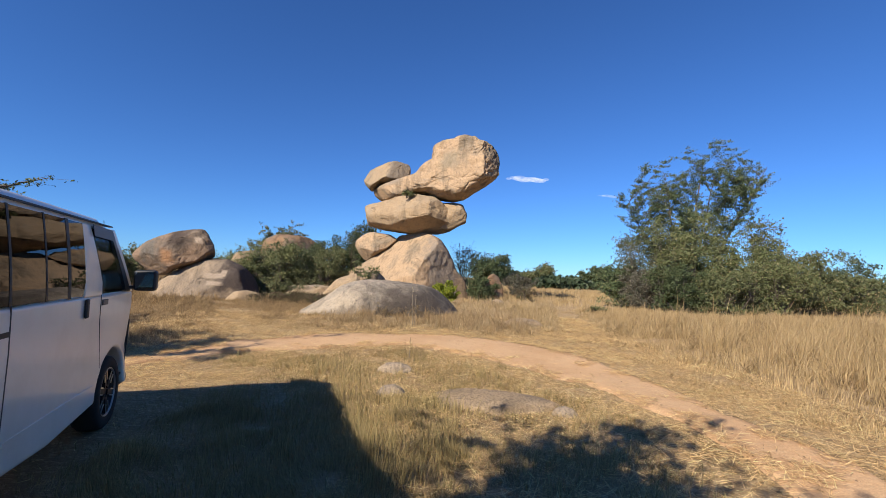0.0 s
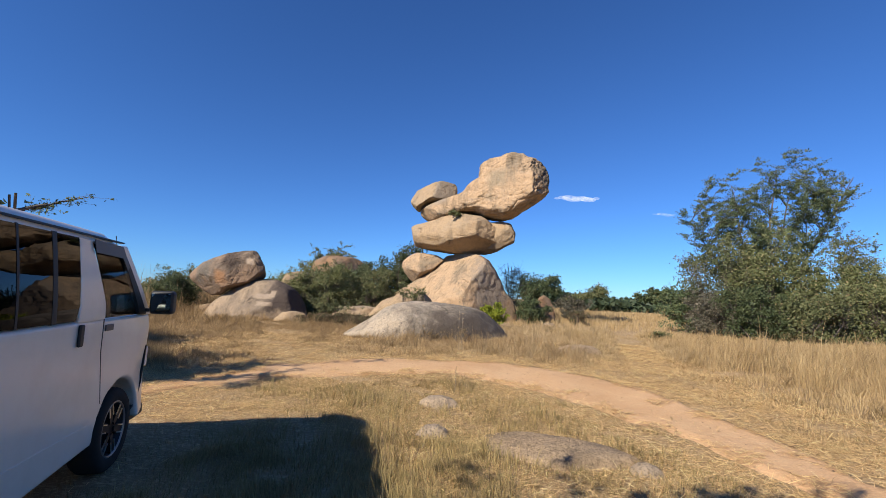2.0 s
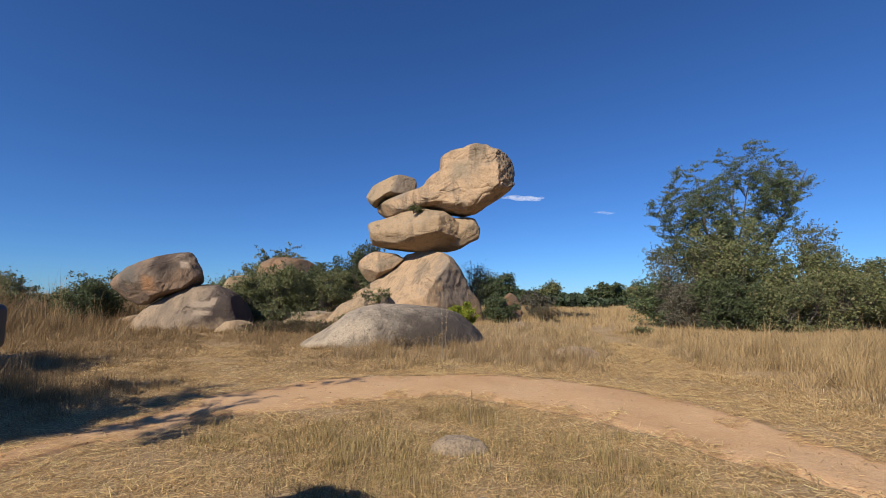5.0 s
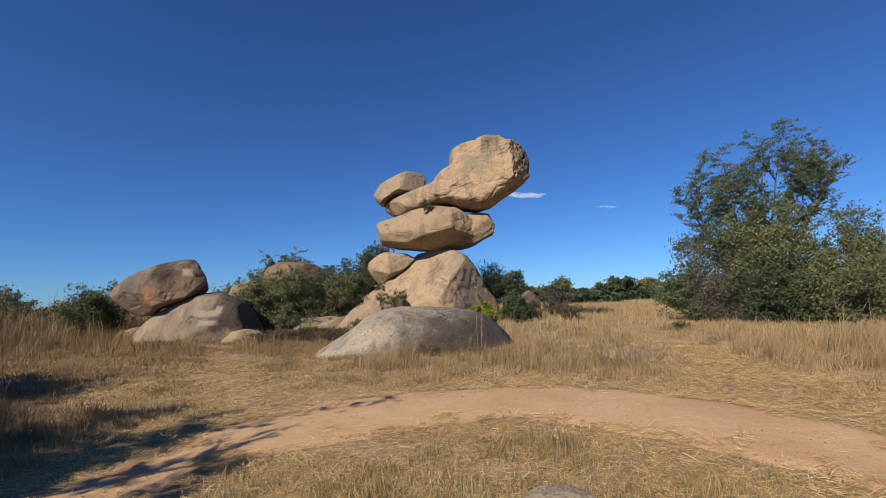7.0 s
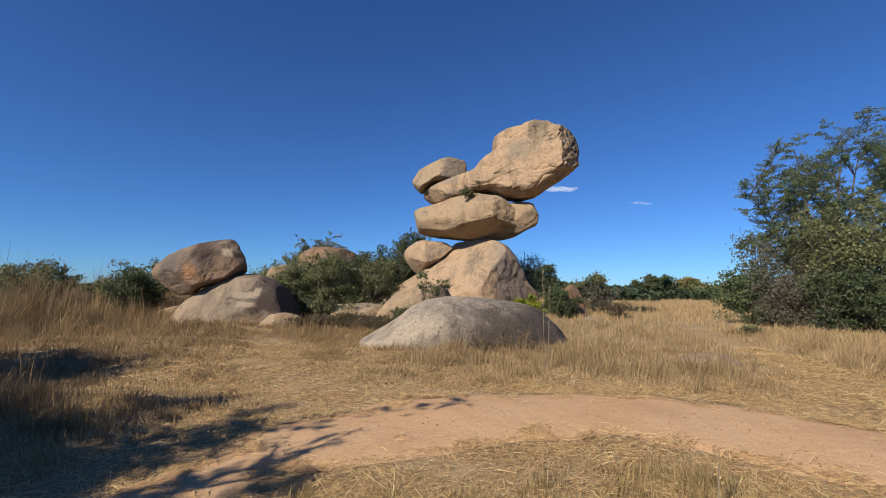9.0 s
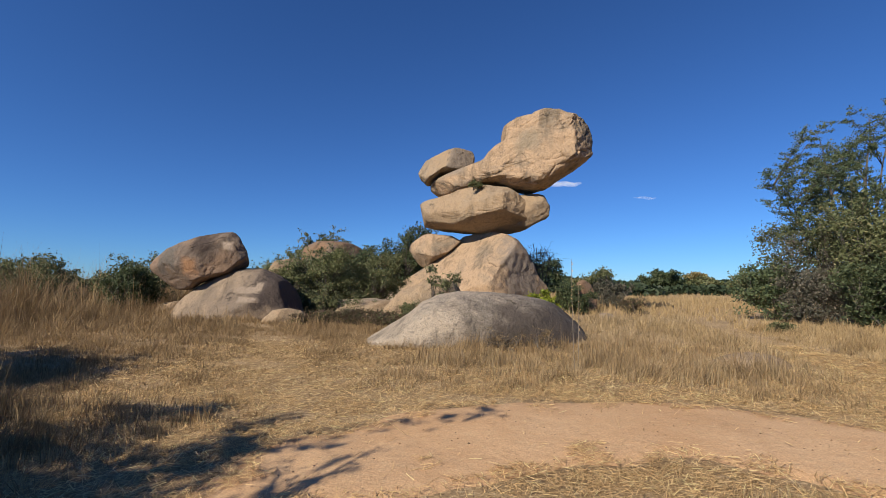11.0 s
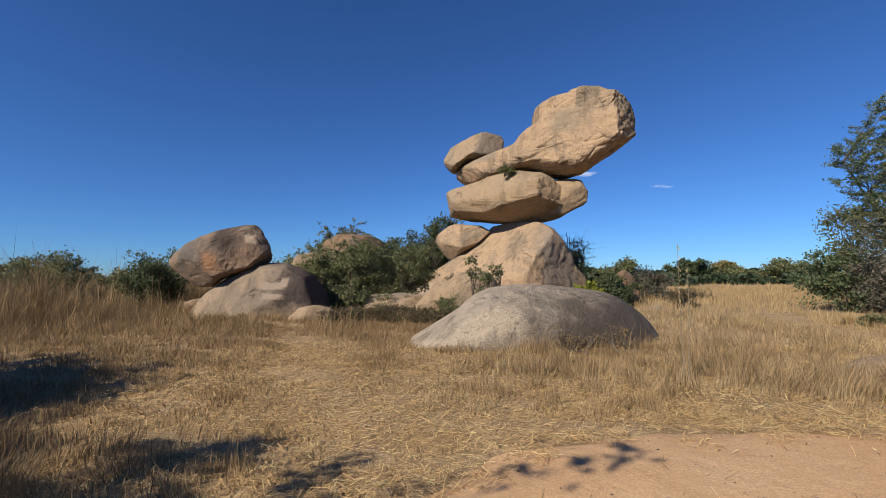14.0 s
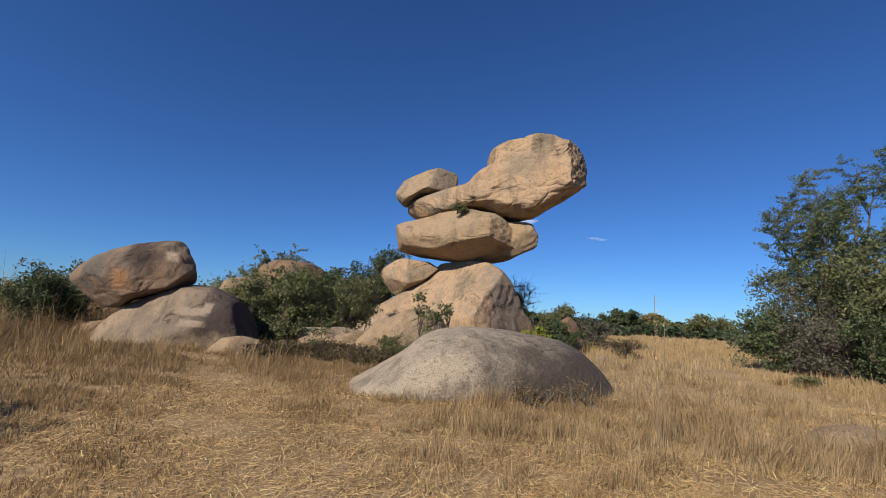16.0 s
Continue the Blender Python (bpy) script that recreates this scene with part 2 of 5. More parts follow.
def part(name, bm, material, parent=None, label="", smooth=False):
    """Links a bmesh as one mesh object under a thing or a part."""
    me = bpy.data.meshes.new(name)
    bm.normal_update()
    bm.to_mesh(me)
    bm.free()
    me.materials.append(material)
    if smooth:
        me.polygons.foreach_set("use_smooth", np.ones(len(me.polygons), dtype=bool))
    ob = new(name, me)
    if parent:
        ob.parent = parent
    return tagged(ob, label)


def bevelled(ob, width, segments=3, angle=35):
    b = ob.modifiers.new("bevel", "BEVEL")
    b.width, b.segments, b.limit_method, b.angle_limit = width, segments, "ANGLE", radians(angle)
    ob.data.polygons.foreach_set("use_smooth", np.ones(len(ob.data.polygons), dtype=bool))
    ob.modifiers.new("normals", "WEIGHTED_NORMAL")
    return ob


def boxed(bm, x0, x1, y0, y1, z0, z1):
    made = bmesh.ops.create_cube(bm, size=1)["verts"]
    for v in made:
        v.co = Vector((x0 + (v.co.x + 0.5) * (x1 - x0), y0 + (v.co.y + 0.5) * (y1 - y0), z0 + (v.co.z + 0.5) * (z1 - z0)))
    return made


def inside(x, y, poly):
    """Which of the points lie in the polygon."""
    hit = np.zeros(len(x), dtype=bool)
    for (ax, ay), (bx, by) in zip(poly, poly[1:] + poly[:1]):
        cross = (ay > y) != (by > y)
        hit ^= cross & (x < (bx - ax) * (y - ay) / (by - ay + 1e-12) + ax)
    return hit


def waves(x, y, size, seed):
    """A smooth random field from about -1 to 1, of that grain in metres."""
    r = np.random.RandomState(seed)
    out = 0
    for i in range(7):
        a, p, k = r.uniform(0, 2 * math.pi), r.uniform(0, 2 * math.pi), r.uniform(0.6, 1.7) * 2 * math.pi / size
        out = out + np.sin((x * math.cos(a) + y * math.sin(a)) * k + p)
    return out / 3.2


def ground_height(x, y):
    near = np.exp(-(np.hypot(x, y - 10) / 60) ** 2)
    return near * (0.025 * waves(x, y, 3.1, 5) + 0.03 * waves(x, y, 9.0, 6)) - 0.012


# ---------------------------------------------------------------- ground and track
def axis(lo, hi, step, reach):
    mid = np.arange(lo, hi + step / 2, step)
    tail = step * 1.22 ** np.arange(1, 60)
    tail = np.cumsum(tail)
    tail = tail[tail < reach]
    return np.concatenate([lo - tail[::-1], mid, hi + tail])


def build_ground():
    xs, ys = axis(-14, 14, 0.2, 2500), axis(-6, 26, 0.2, 2500)
    gx, gy = np.meshgrid(xs, ys)
    v = np.stack([gx.ravel(), gy.ravel(), ground_height(gx, gy).ravel()], 1)
    nx, ny = len(xs), len(ys)
    i = (np.arange(ny - 1)[:, None] * nx + np.arange(nx - 1)[None]).ravel()
    return tagged(grow("ground", v, np.stack([i, i + 1, i + nx + 1, i + nx], 1), soil, smooth=True),
                  "dry savanna soil strewn with straw litter", "ground", kind="structure")


build_ground()

TRACK_OUT = [(-6.0, 5.9), (-5.1, 7.0), (-4.75, 8.0), (-4.63, 8.85), (-4.35, 9.7), (-3.5, 10.45), (-2.3, 11.15), (-0.5, 11.42), (1.1, 10.9), (2.1, 10.15), (2.75, 9.2), (2.95, 8.1), (3.3, 6.5), (3.4, 5.1), (3.5, 4.1), (3.5, 3.4), (3.6, 1.0), (3.6, -4.0)]
TRACK_IN = [(-5.7, 5.7), (-4.8, 6.8), (-4.25, 7.75), (-3.8, 8.3), (-3.3, 8.55), (-2.55, 9.0), (-1.75, 9.2), (-0.8, 9.35), (0.05, 9.1), (0.6, 8.5), (1.2, 7.9), (1.8, 7.0), (2.3, 6.0), (2.65, 5.0), (2.75, 4.1), (2.6, 3.4), (2.6, 1.0), (2.6, -4.0)]


def dense(line, n=160):
    p = np.array(line, dtype=float)
    d = np.concatenate([[0], np.cumsum(np.hypot(*np.diff(p, axis=0).T))])
    s = np.linspace(0, d[-1], n)
    q = np.stack([np.interp(s, d, p[:, k]) for k in (0, 1)], 1)
    for _ in range(6):
        q[1:-1] = (q[:-2] + 2 * q[1:-1] + q[2:]) / 4
    return q


track_a, track_b = dense(TRACK_OUT), dense(TRACK_IN)
track_side = (track_a - track_b) / np.linalg.norm(track_a - track_b, axis=1)[:, None]
for q, seed, wider in ((track_a, 21, 0.10), (track_b, 22, -0.12)):
    q += track_side * (wider + 0.13 * waves(q[:, 0], q[:, 1], 1.6, seed) + 0.07 * waves(q[:, 0], q[:, 1], 0.7, seed + 5))[:, None]
TRACK_POLY = [tuple(p) for p in track_a[::2]] + [tuple(p) for p in track_b[::-2]]


def build_track():
    w = np.linspace(0, 1, 12)
    p = track_a[:, None] * (1 - w)[None, :, None] + track_b[:, None] * w[None, :, None]
    x, y = p[..., 0], p[..., 1]
    side = 4 * w * (1 - w)
    z = ground_height(x, y) - 0.035 + 0.065 * np.minimum(1, side * 3.0)[None] + 0.006 * waves(x, y, 1.2, 9) * side[None]
    v = np.stack([x.ravel(), y.ravel(), z.ravel()], 1)
    n, k = x.shape
    i = (np.arange(n - 1)[:, None] * k + np.arange(k - 1)[None]).ravel()
    return tagged(grow("dirt_track", v, np.stack([i, i + 1, i + k + 1, i + k], 1), track_dirt, smooth=True),
                  "curved track of bare orange-brown dirt", "track", kind="structure")


build_track()


# ---------------------------------------------------------------- boulders
def rock(name, centre, across, into, outline, depth, material, label, fine=5, square=(0.62, 0.85), cuts=(), rough=0.07, seed=1, group="", facets=14, blunt=(0.86, 0.95)):
    """A weathered boulder: a rounded body with a drawn outline, given thickness, facets cut off and a rough skin.
    across, into: ground directions of its width and its thickness; cuts: planes (width, thickness, height, offset)."""
    bm = bmesh.new()
    bmesh.ops.create_icosphere(bm, subdivisions=fine, radius=1)
    d = np.array([v.co[:] for v in bm.verts])
    a, b, c = d.T
    theta, ring = np.arctan2(c, a), np.hypot(a, c)
    grid = np.linspace(-math.pi, math.pi, 721)[:-1]
    reach = np.zeros(720)
    for (x0, z0), (x1, z1) in zip(outline, outline[1:] + outline[:1]):
        ex, ez = x1 - x0, z1 - z0
        den = np.cos(grid) * ez - np.sin(grid) * ex
        den = np.where(np.abs(den) < 1e-9, 1e-9, den)
        r = (x0 * ez - z0 * ex) / den
        s = (x0 * np.sin(grid) - z0 * np.cos(grid)) / den
        reach = np.where((r > 0) & (s >= -1e-6) & (s <= 1 + 1e-6), np.maximum(reach, r), reach)
    k = np.exp(-0.5 * (np.arange(-16, 17) / 3.5) ** 2)
    reach = np.convolve(np.concatenate([reach[-16:], reach, reach[:16]]), k / k.sum(), "valid")
    r = np.interp(theta, grid, reach, period=2 * math.pi) * ring ** square[0]
    size = float(np.mean(reach))
    p = np.stack([r * np.cos(theta), np.sign(b) * np.abs(b) ** square[1] * np.where(b < 0, depth[0], depth[1]), r * np.sin(theta)], 1)
    rng = np.random.RandomState(seed)
    planes = [(np.array(c[:3]) / np.linalg.norm(c[:3]), c[3], 0.011) for c in cuts]
    for _ in range(facets):
        n = rng.normal(size=3) * np.array([1.0, 1.0, 0.8])
        n[1] = -abs(n[1]) if rng.uniform() < 0.75 else n[1]
        n /= np.linalg.norm(n)
        planes.append((n, (p @ n).max() * rng.uniform(*blunt), 0.012))
    for n, off, soft in planes:
        soft = soft * size
        over = soft * np.logaddexp(0, (p @ n - off) / soft)
        p -= 0.94 * over[:, None] * n
    out = p / (np.linalg.norm(p, axis=1)[:, None] + 1e-9)
    shift = Vector((seed * 7.3, seed * 3.1, seed * 5.7))
    lift = []
    for q in p:
        v = Vector(q)
        big = noise.noise(v * (0.9 / max(0.5, size ** 0.5)) + shift)
        chip = noise.ridged_multi_fractal(v * 1.1 + shift, 0.9, 2.2, 5, 1.0, 2.0) - 1.0
        fine_grain = noise.fractal(v * 2.6 + shift, 1.0, 2.0, 4)
        ledge = noise.ridged_multi_fractal(Vector((v.x * 0.7, v.y * 0.7, v.z * 1.5)) + shift, 0.9, 2.1, 5, 1.0, 2.0) - 1.0
        near, _ = noise.voronoi(Vector((v.x * 0.75, v.y * 0.75, v.z * 1.3)) + shift + 0.35 * noise.noise_vector(v * 0.9))
        joint = max(0.0, 0.10 - (near[1] - near[0])) / 0.10
        lift.append(-0.55 * joint * joint + 0.7 * big + 0.35 * chip + 0.4 * fine_grain + 0.35 * ledge)
    edge = 0.45 + 0.55 * np.abs(b)
    p += out * (np.array(lift) * rough * min(size, 2.5) * edge)[:, None]
    for k, line in ((0, [q[0] for q in outline]), (2, [q[1] for q in outline])):
        lo, hi = p[:, k].min(), p[:, k].max()
        p[:, k] = min(line) + (p[:, k] - lo) * (max(line) - min(line)) / (hi - lo)
    u, w = Vector((*across, 0)), Vector((*into, 0)).normalized()
    for v, q in zip(bm.verts, p):
        v.co = u * float(q[0]) + w * float(q[1]) + Vector((0, 0, float(q[2])))
    bmesh.ops.recalc_face_normals(bm, faces=bm.faces)
    ob = part(name, bm, material, smooth=True)
    ob.location = centre
    return tagged(ob, label, "boulder", group)


ALONG, BACK = (1.0, -0.62), (0.0, 1.0)
STACK = "balancing rock stack"
rock("boulder", (-2.51, 32.43, 1.8), ALONG, BACK,
     [(-0.8, 2.75), (0.5, 2.85), (1.4, 2.62), (2.0, 2.25), (2.4, 1.65), (2.8, 0.75), (3.05, 0.05), (3.6, -0.5), (3.95, -1.24), (4.3, -2.4), (0.3, -2.6), (-4.0, -2.5), (-6.4, -2.0), (-6.75, -1.4), (-5.6, -0.8), (-3.8, 0.25), (-2.6, 1.04), (-1.5, 2.0)],
     (3.6, 3.2), granite_base, "large ochre granite base boulder carrying a balanced stack", 6, (0.85, 1.0),
     [(1.10, -0.78, -0.05, 2.55), (-0.3, -0.6, 0.7, 1.93)], 0.042, 3, STACK, 4)
rock("boulder", (-5.21, 34.1, 3.67), ALONG, BACK,
     [(-1.77, -0.03), (-1.64, 0.44), (-1.04, 0.84), (-0.45, 1.08), (0.31, 1.01), (1.21, 0.82), (1.8, 0.43), (1.38, -0.1), (0.66, -0.6), (0.1, -1.0), (-0.47, -1.2), (-0.86, -1.08), (-1.45, -0.5)],
     (1.6, 1.5), granite_ochre, "small ochre boulder wedged against the base boulder", 5, (0.6, 0.85), [(0.5, -0.8, 0.1, 1.2)], 0.06, 4, STACK, 9, (0.78, 0.92))
rock("boulder", (-1.97, 32.09, 5.9), ALONG, BACK,
     [(-4.19, -0.06), (-4.06, 0.48), (-3.55, 0.85), (-2.54, 0.98), (-1.82, 1.12), (-1.13, 1.42), (-0.3, 1.58), (0.49, 1.5), (1.24, 1.15), (1.75, 0.75), (2.45, 0.0), (2.7, -0.75), (2.35, -1.24), (1.64, -1.42), (0.0, -1.38), (-2.2, -1.0), (-3.11, -0.73), (-4.15, -0.4)],
     (2.7, 2.5), granite_tan, "long tan granite slab balanced on the base boulder", 6, (0.55, 0.8),
     [(0.25, -0.42, -0.9, 1.34), (0.9, -0.7, 0.0, 2.05), (-0.1, -0.75, 0.6, 1.95)], 0.05, 5, STACK, 10, (0.8, 0.93))
rock("boulder", (0.75, 31.0, 5.78), ALONG, BACK,
     [(-1.4, 0.9), (0.2, 0.85), (0.55, 0.62), (0.83, 0.0), (0.78, -0.52), (0.2, -0.78), (-0.4, -1.1), (-1.4, -0.9)],
     (1.3, 1.6), granite_tan, "blocky tan boulder wedged beside the balanced slab", 5, (0.5, 0.7), [(0.3, -0.8, -0.5, 1.0)], 0.06, 15, STACK, 8)
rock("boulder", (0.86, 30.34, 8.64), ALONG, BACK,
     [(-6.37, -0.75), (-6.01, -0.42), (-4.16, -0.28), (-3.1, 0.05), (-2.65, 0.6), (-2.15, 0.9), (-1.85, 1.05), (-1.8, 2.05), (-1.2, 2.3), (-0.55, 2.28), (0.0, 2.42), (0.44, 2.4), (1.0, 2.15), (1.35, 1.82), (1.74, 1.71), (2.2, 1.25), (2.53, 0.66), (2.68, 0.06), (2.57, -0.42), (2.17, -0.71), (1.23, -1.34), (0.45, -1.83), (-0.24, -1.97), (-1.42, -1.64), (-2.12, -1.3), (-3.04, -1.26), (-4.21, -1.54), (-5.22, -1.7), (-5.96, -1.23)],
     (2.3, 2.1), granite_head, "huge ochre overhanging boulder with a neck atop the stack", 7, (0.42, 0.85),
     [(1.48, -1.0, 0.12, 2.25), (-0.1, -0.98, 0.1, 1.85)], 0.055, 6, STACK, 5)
rock("boulder", (-4.34, 33.1, 8.98), ALONG, BACK,
     [(-1.95, -0.24), (-1.8, 0.48), (-0.75, 0.76), (-0.06, 0.9), (0.6, 0.91), (1.51, 0.72), (1.77, 0.28), (1.64, -0.24), (1.08, -0.44), (0.07, -0.52), (-0.69, -0.55), (-1.09, -0.96), (-1.39, -1.03), (-1.82, -0.55)],
     (1.3, 1.3), granite_perched, "small grey-tan boulder perched on the neck of the top boulder", 5, (0.5, 0.75), [(0.75, -0.75, 0.1, 0.85), (-0.3, -0.8, 0.5, 0.85)], 0.05, 7, STACK, 6, (0.8, 0.94))
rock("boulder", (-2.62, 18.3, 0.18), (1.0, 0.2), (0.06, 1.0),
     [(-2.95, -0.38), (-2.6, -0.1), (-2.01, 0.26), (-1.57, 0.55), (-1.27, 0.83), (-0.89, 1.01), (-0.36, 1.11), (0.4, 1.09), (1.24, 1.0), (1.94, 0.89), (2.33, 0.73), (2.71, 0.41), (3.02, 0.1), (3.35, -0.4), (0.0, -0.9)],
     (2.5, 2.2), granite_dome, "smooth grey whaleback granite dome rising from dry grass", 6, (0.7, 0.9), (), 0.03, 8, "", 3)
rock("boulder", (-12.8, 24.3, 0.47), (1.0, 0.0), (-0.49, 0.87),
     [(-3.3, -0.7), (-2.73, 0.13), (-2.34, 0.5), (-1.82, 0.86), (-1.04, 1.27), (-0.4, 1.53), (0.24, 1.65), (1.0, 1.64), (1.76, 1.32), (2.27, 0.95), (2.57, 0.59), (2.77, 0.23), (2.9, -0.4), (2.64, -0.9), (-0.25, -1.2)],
     (2.6, 2.4), granite_scarred_shaded, "low grey granite dome with dark lichen under a boulder", 6, (0.68, 0.9), [(0.9, -0.45, 0.3, 2.4), (-0.35, -0.7, 0.6, 1.75)], 0.035, 9, "", 4)
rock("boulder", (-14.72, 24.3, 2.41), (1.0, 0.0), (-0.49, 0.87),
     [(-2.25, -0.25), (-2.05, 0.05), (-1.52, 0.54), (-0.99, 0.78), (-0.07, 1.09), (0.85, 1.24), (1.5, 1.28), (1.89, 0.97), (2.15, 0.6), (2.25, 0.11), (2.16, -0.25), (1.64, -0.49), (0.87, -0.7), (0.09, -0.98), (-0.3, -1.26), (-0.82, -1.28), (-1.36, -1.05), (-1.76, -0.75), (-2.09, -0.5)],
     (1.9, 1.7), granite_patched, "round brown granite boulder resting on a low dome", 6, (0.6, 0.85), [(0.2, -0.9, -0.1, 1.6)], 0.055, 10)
rock("boulder", (-14.0, 41.0, 2.2), (1.0, 0.0), (-0.3, 0.95),
     [(-2.85, 1.7), (-2.47, 2.3), (-1.52, 2.75), (-0.09, 2.72), (1.78, 2.55), (2.71, 2.3), (3.03, 1.4), (3.2, -2.3), (-3.0, -2.3)],
     (2.4, 2.4), granite_brown, "brown boulder half hidden behind green bushes", 5, (0.6, 0.85), [(0.7, -0.7, 0.2, 1.7)], 0.06, 11)
rock("boulder", (-4.72, 24.5, 0.7), (1.0, 0.0), (0.0, 1.0),
     [(-1.9, -0.5), (-1.01, 0.5), (-0.41, 0.72), (-0.06, 0.95), (0.53, 1.04), (1.11, 0.94), (1.52, 0.54), (1.7, -0.2), (1.5, -0.9), (-1.8, -0.9)],
     (1.5, 1.8), granite_tan, "rounded tan granite lobe at the foot of the stack", 5, (0.7, 0.9), (), 0.05, 12)
for k, (x, y, z, half, tall, deep, mat, text) in enumerate([
        (-8.0, 27.0, 0.15, 2.4, 0.62, 1.5, granite_grey, "low flat grey granite slab below the stack"),
        (-6.6, 24.6, 0.15, 2.2, 0.62, 1.0, granite_tan, "low tan granite slab among dry scrub"),
        (-9.7, 22.0, 0.02, 0.85, 0.52, 0.6, granite_tan, "small tan rock beside the low dome"),
        (-8.65, 22.6, 0.02, 0.32, 0.42, 0.3, granite_brown, "small dark rock beside the low dome"),
        (3.16, 25.6, 0.0, 0.45, 0.28, 0.35, granite_grey, "pale rock half sunk in tall grass"),
        (2.6, 14.2, -0.02, 0.75, 0.26, 0.5, granite_tan, "low pale rock sunk in dry grass"),
        (3.5, 31.0, 0.5, 0.8, 1.3, 0.9, granite_brown, "brown rock in scrub behind the base boulder"),
        (0.70, 5.45, -0.05, 0.95, 0.14, 0.46, granite_tan, "flat tan rock flush with the grassy island"),
        (1.42, 5.05, -0.02, 0.15, 0.10, 0.12, granite_grey, "small grey stone beside a flat rock"),
        (-0.72, 7.2, -0.07, 0.34, 0.17, 0.2, granite_grey, "small pale stone sunk in grass"),
        (-0.62, 5.75, -0.09, 0.24, 0.19, 0.2, granite_grey, "small tan stone sunk in grass"),
        (-15.9, 24.6, 0.1, 0.9, 0.55, 0.8, granite_ochre, "broken ochre rock at the foot of a dome"),
        (15.4, 21.2, -0.05, 0.9, 0.3, 0.5, granite_tan, "low pale rock below green bushes"),
        (-13.2, 30.0, 1.2, 1.3, 1.7, 1.2, granite_tan, "tan boulder behind the low dome")]):
    rock("rock", (x, y, z), (1.0, 0.0) if y > 9 else (0.95, -0.3), (0.1, 1.0),
         [(-half, -0.25 * tall), (-0.85 * half, 0.3 * tall), (-0.45 * half, 0.85 * tall), (0.1 * half, tall), (0.6 * half, 0.82 * tall), (0.92 * half, 0.3 * tall), (half, -0.3 * tall), (0.3 * half, -0.6 * tall), (-0.6 * half, -0.6 * tall)],
         (deep, deep), mat, text, 4, (0.6, 0.8), [(0.5, -0.7, 0.4, 0.75 * min(half, deep))], 0.09, 30 + k)


# ---------------------------------------------------------------- vegetation
def leaves(points, size, rng, stretch=1.7):
    """Small pointed leaves, one folded pair of triangles at each point."""
    n = len(points)
    a = rng.normal(size=(n, 3))
    a /= np.linalg.norm(a, axis=1)[:, None]
    b = np.cross(a, rng.normal(size=(n, 3)))
    b /= np.linalg.norm(b, axis=1)[:, None] + 1e-9
    s = size * rng.uniform(0.6, 1.4, n)[:, None]
    up = np.cross(a, b)
    v = np.stack([points - a * s * stretch / 2, points + b * s / 2 + up * s * 0.15, points + a * s * stretch / 2, points - b * s / 2 + up * s * 0.15], 1).reshape(-1, 3)
    i = np.arange(n) * 4
    return v, np.concatenate([np.stack([i, i + 1, i + 2], 1), np.stack([i, i + 2, i + 3], 1)], 1).reshape(-1, 3)


def tubes(lines, sides=5):
    """Tapered round branches: each line is a list of (point, radius)."""
    vs, fs, base = [], [], 0
    ring = np.linspace(0, 2 * math.pi, sides, endpoint=False)
    for line in lines:
        p = np.array([q for q, _ in line], dtype=float)
        r = np.array([q for _, q in line], dtype=float)
        t = np.gradient(p, axis=0)
        t /= np.linalg.norm(t, axis=1)[:, None] + 1e-9
        ref = np.where(np.abs(t[:, 2:3]) > 0.9, np.array([[1.0, 0, 0]]), np.array([[0, 0, 1.0]]))
        e = np.cross(t, ref)
        e /= np.linalg.norm(e, axis=1)[:, None] + 1e-9
        f = np.cross(t, e)
        v = p[:, None] + r[:, None, None] * (np.cos(ring)[None, :, None] * e[:, None] + np.sin(ring)[None, :, None] * f[:, None])
        n = len(p)
        vs.append(v.reshape(-1, 3))
        i = base + np.arange(n - 1)[:, None] * sides + np.arange(sides)[None]
        j = base + np.arange(n - 1)[:, None] * sides + (np.arange(sides)[None] + 1) % sides
        fs.append(np.stack([i.ravel(), j.ravel(), j.ravel() + sides, i.ravel() + sides], 1))
        base += n * sides
    return np.concatenate(vs), np.concatenate(fs)


def limb(start, end, r0, r1, rng, n=6, sag=0.12):
    start, end = np.array(start, dtype=float), np.array(end, dtype=float)
    long = np.linalg.norm(end - start)
    off = np.cumsum(rng.normal(0, sag * long / n, (n + 1, 3)), axis=0)
    off -= np.linspace(0, 1, n + 1)[:, None] * off[-1]
    return [(start + (end - start) * k / n + off[k], r0 + (r1 - r0) * k / n) for k in range(n + 1)]


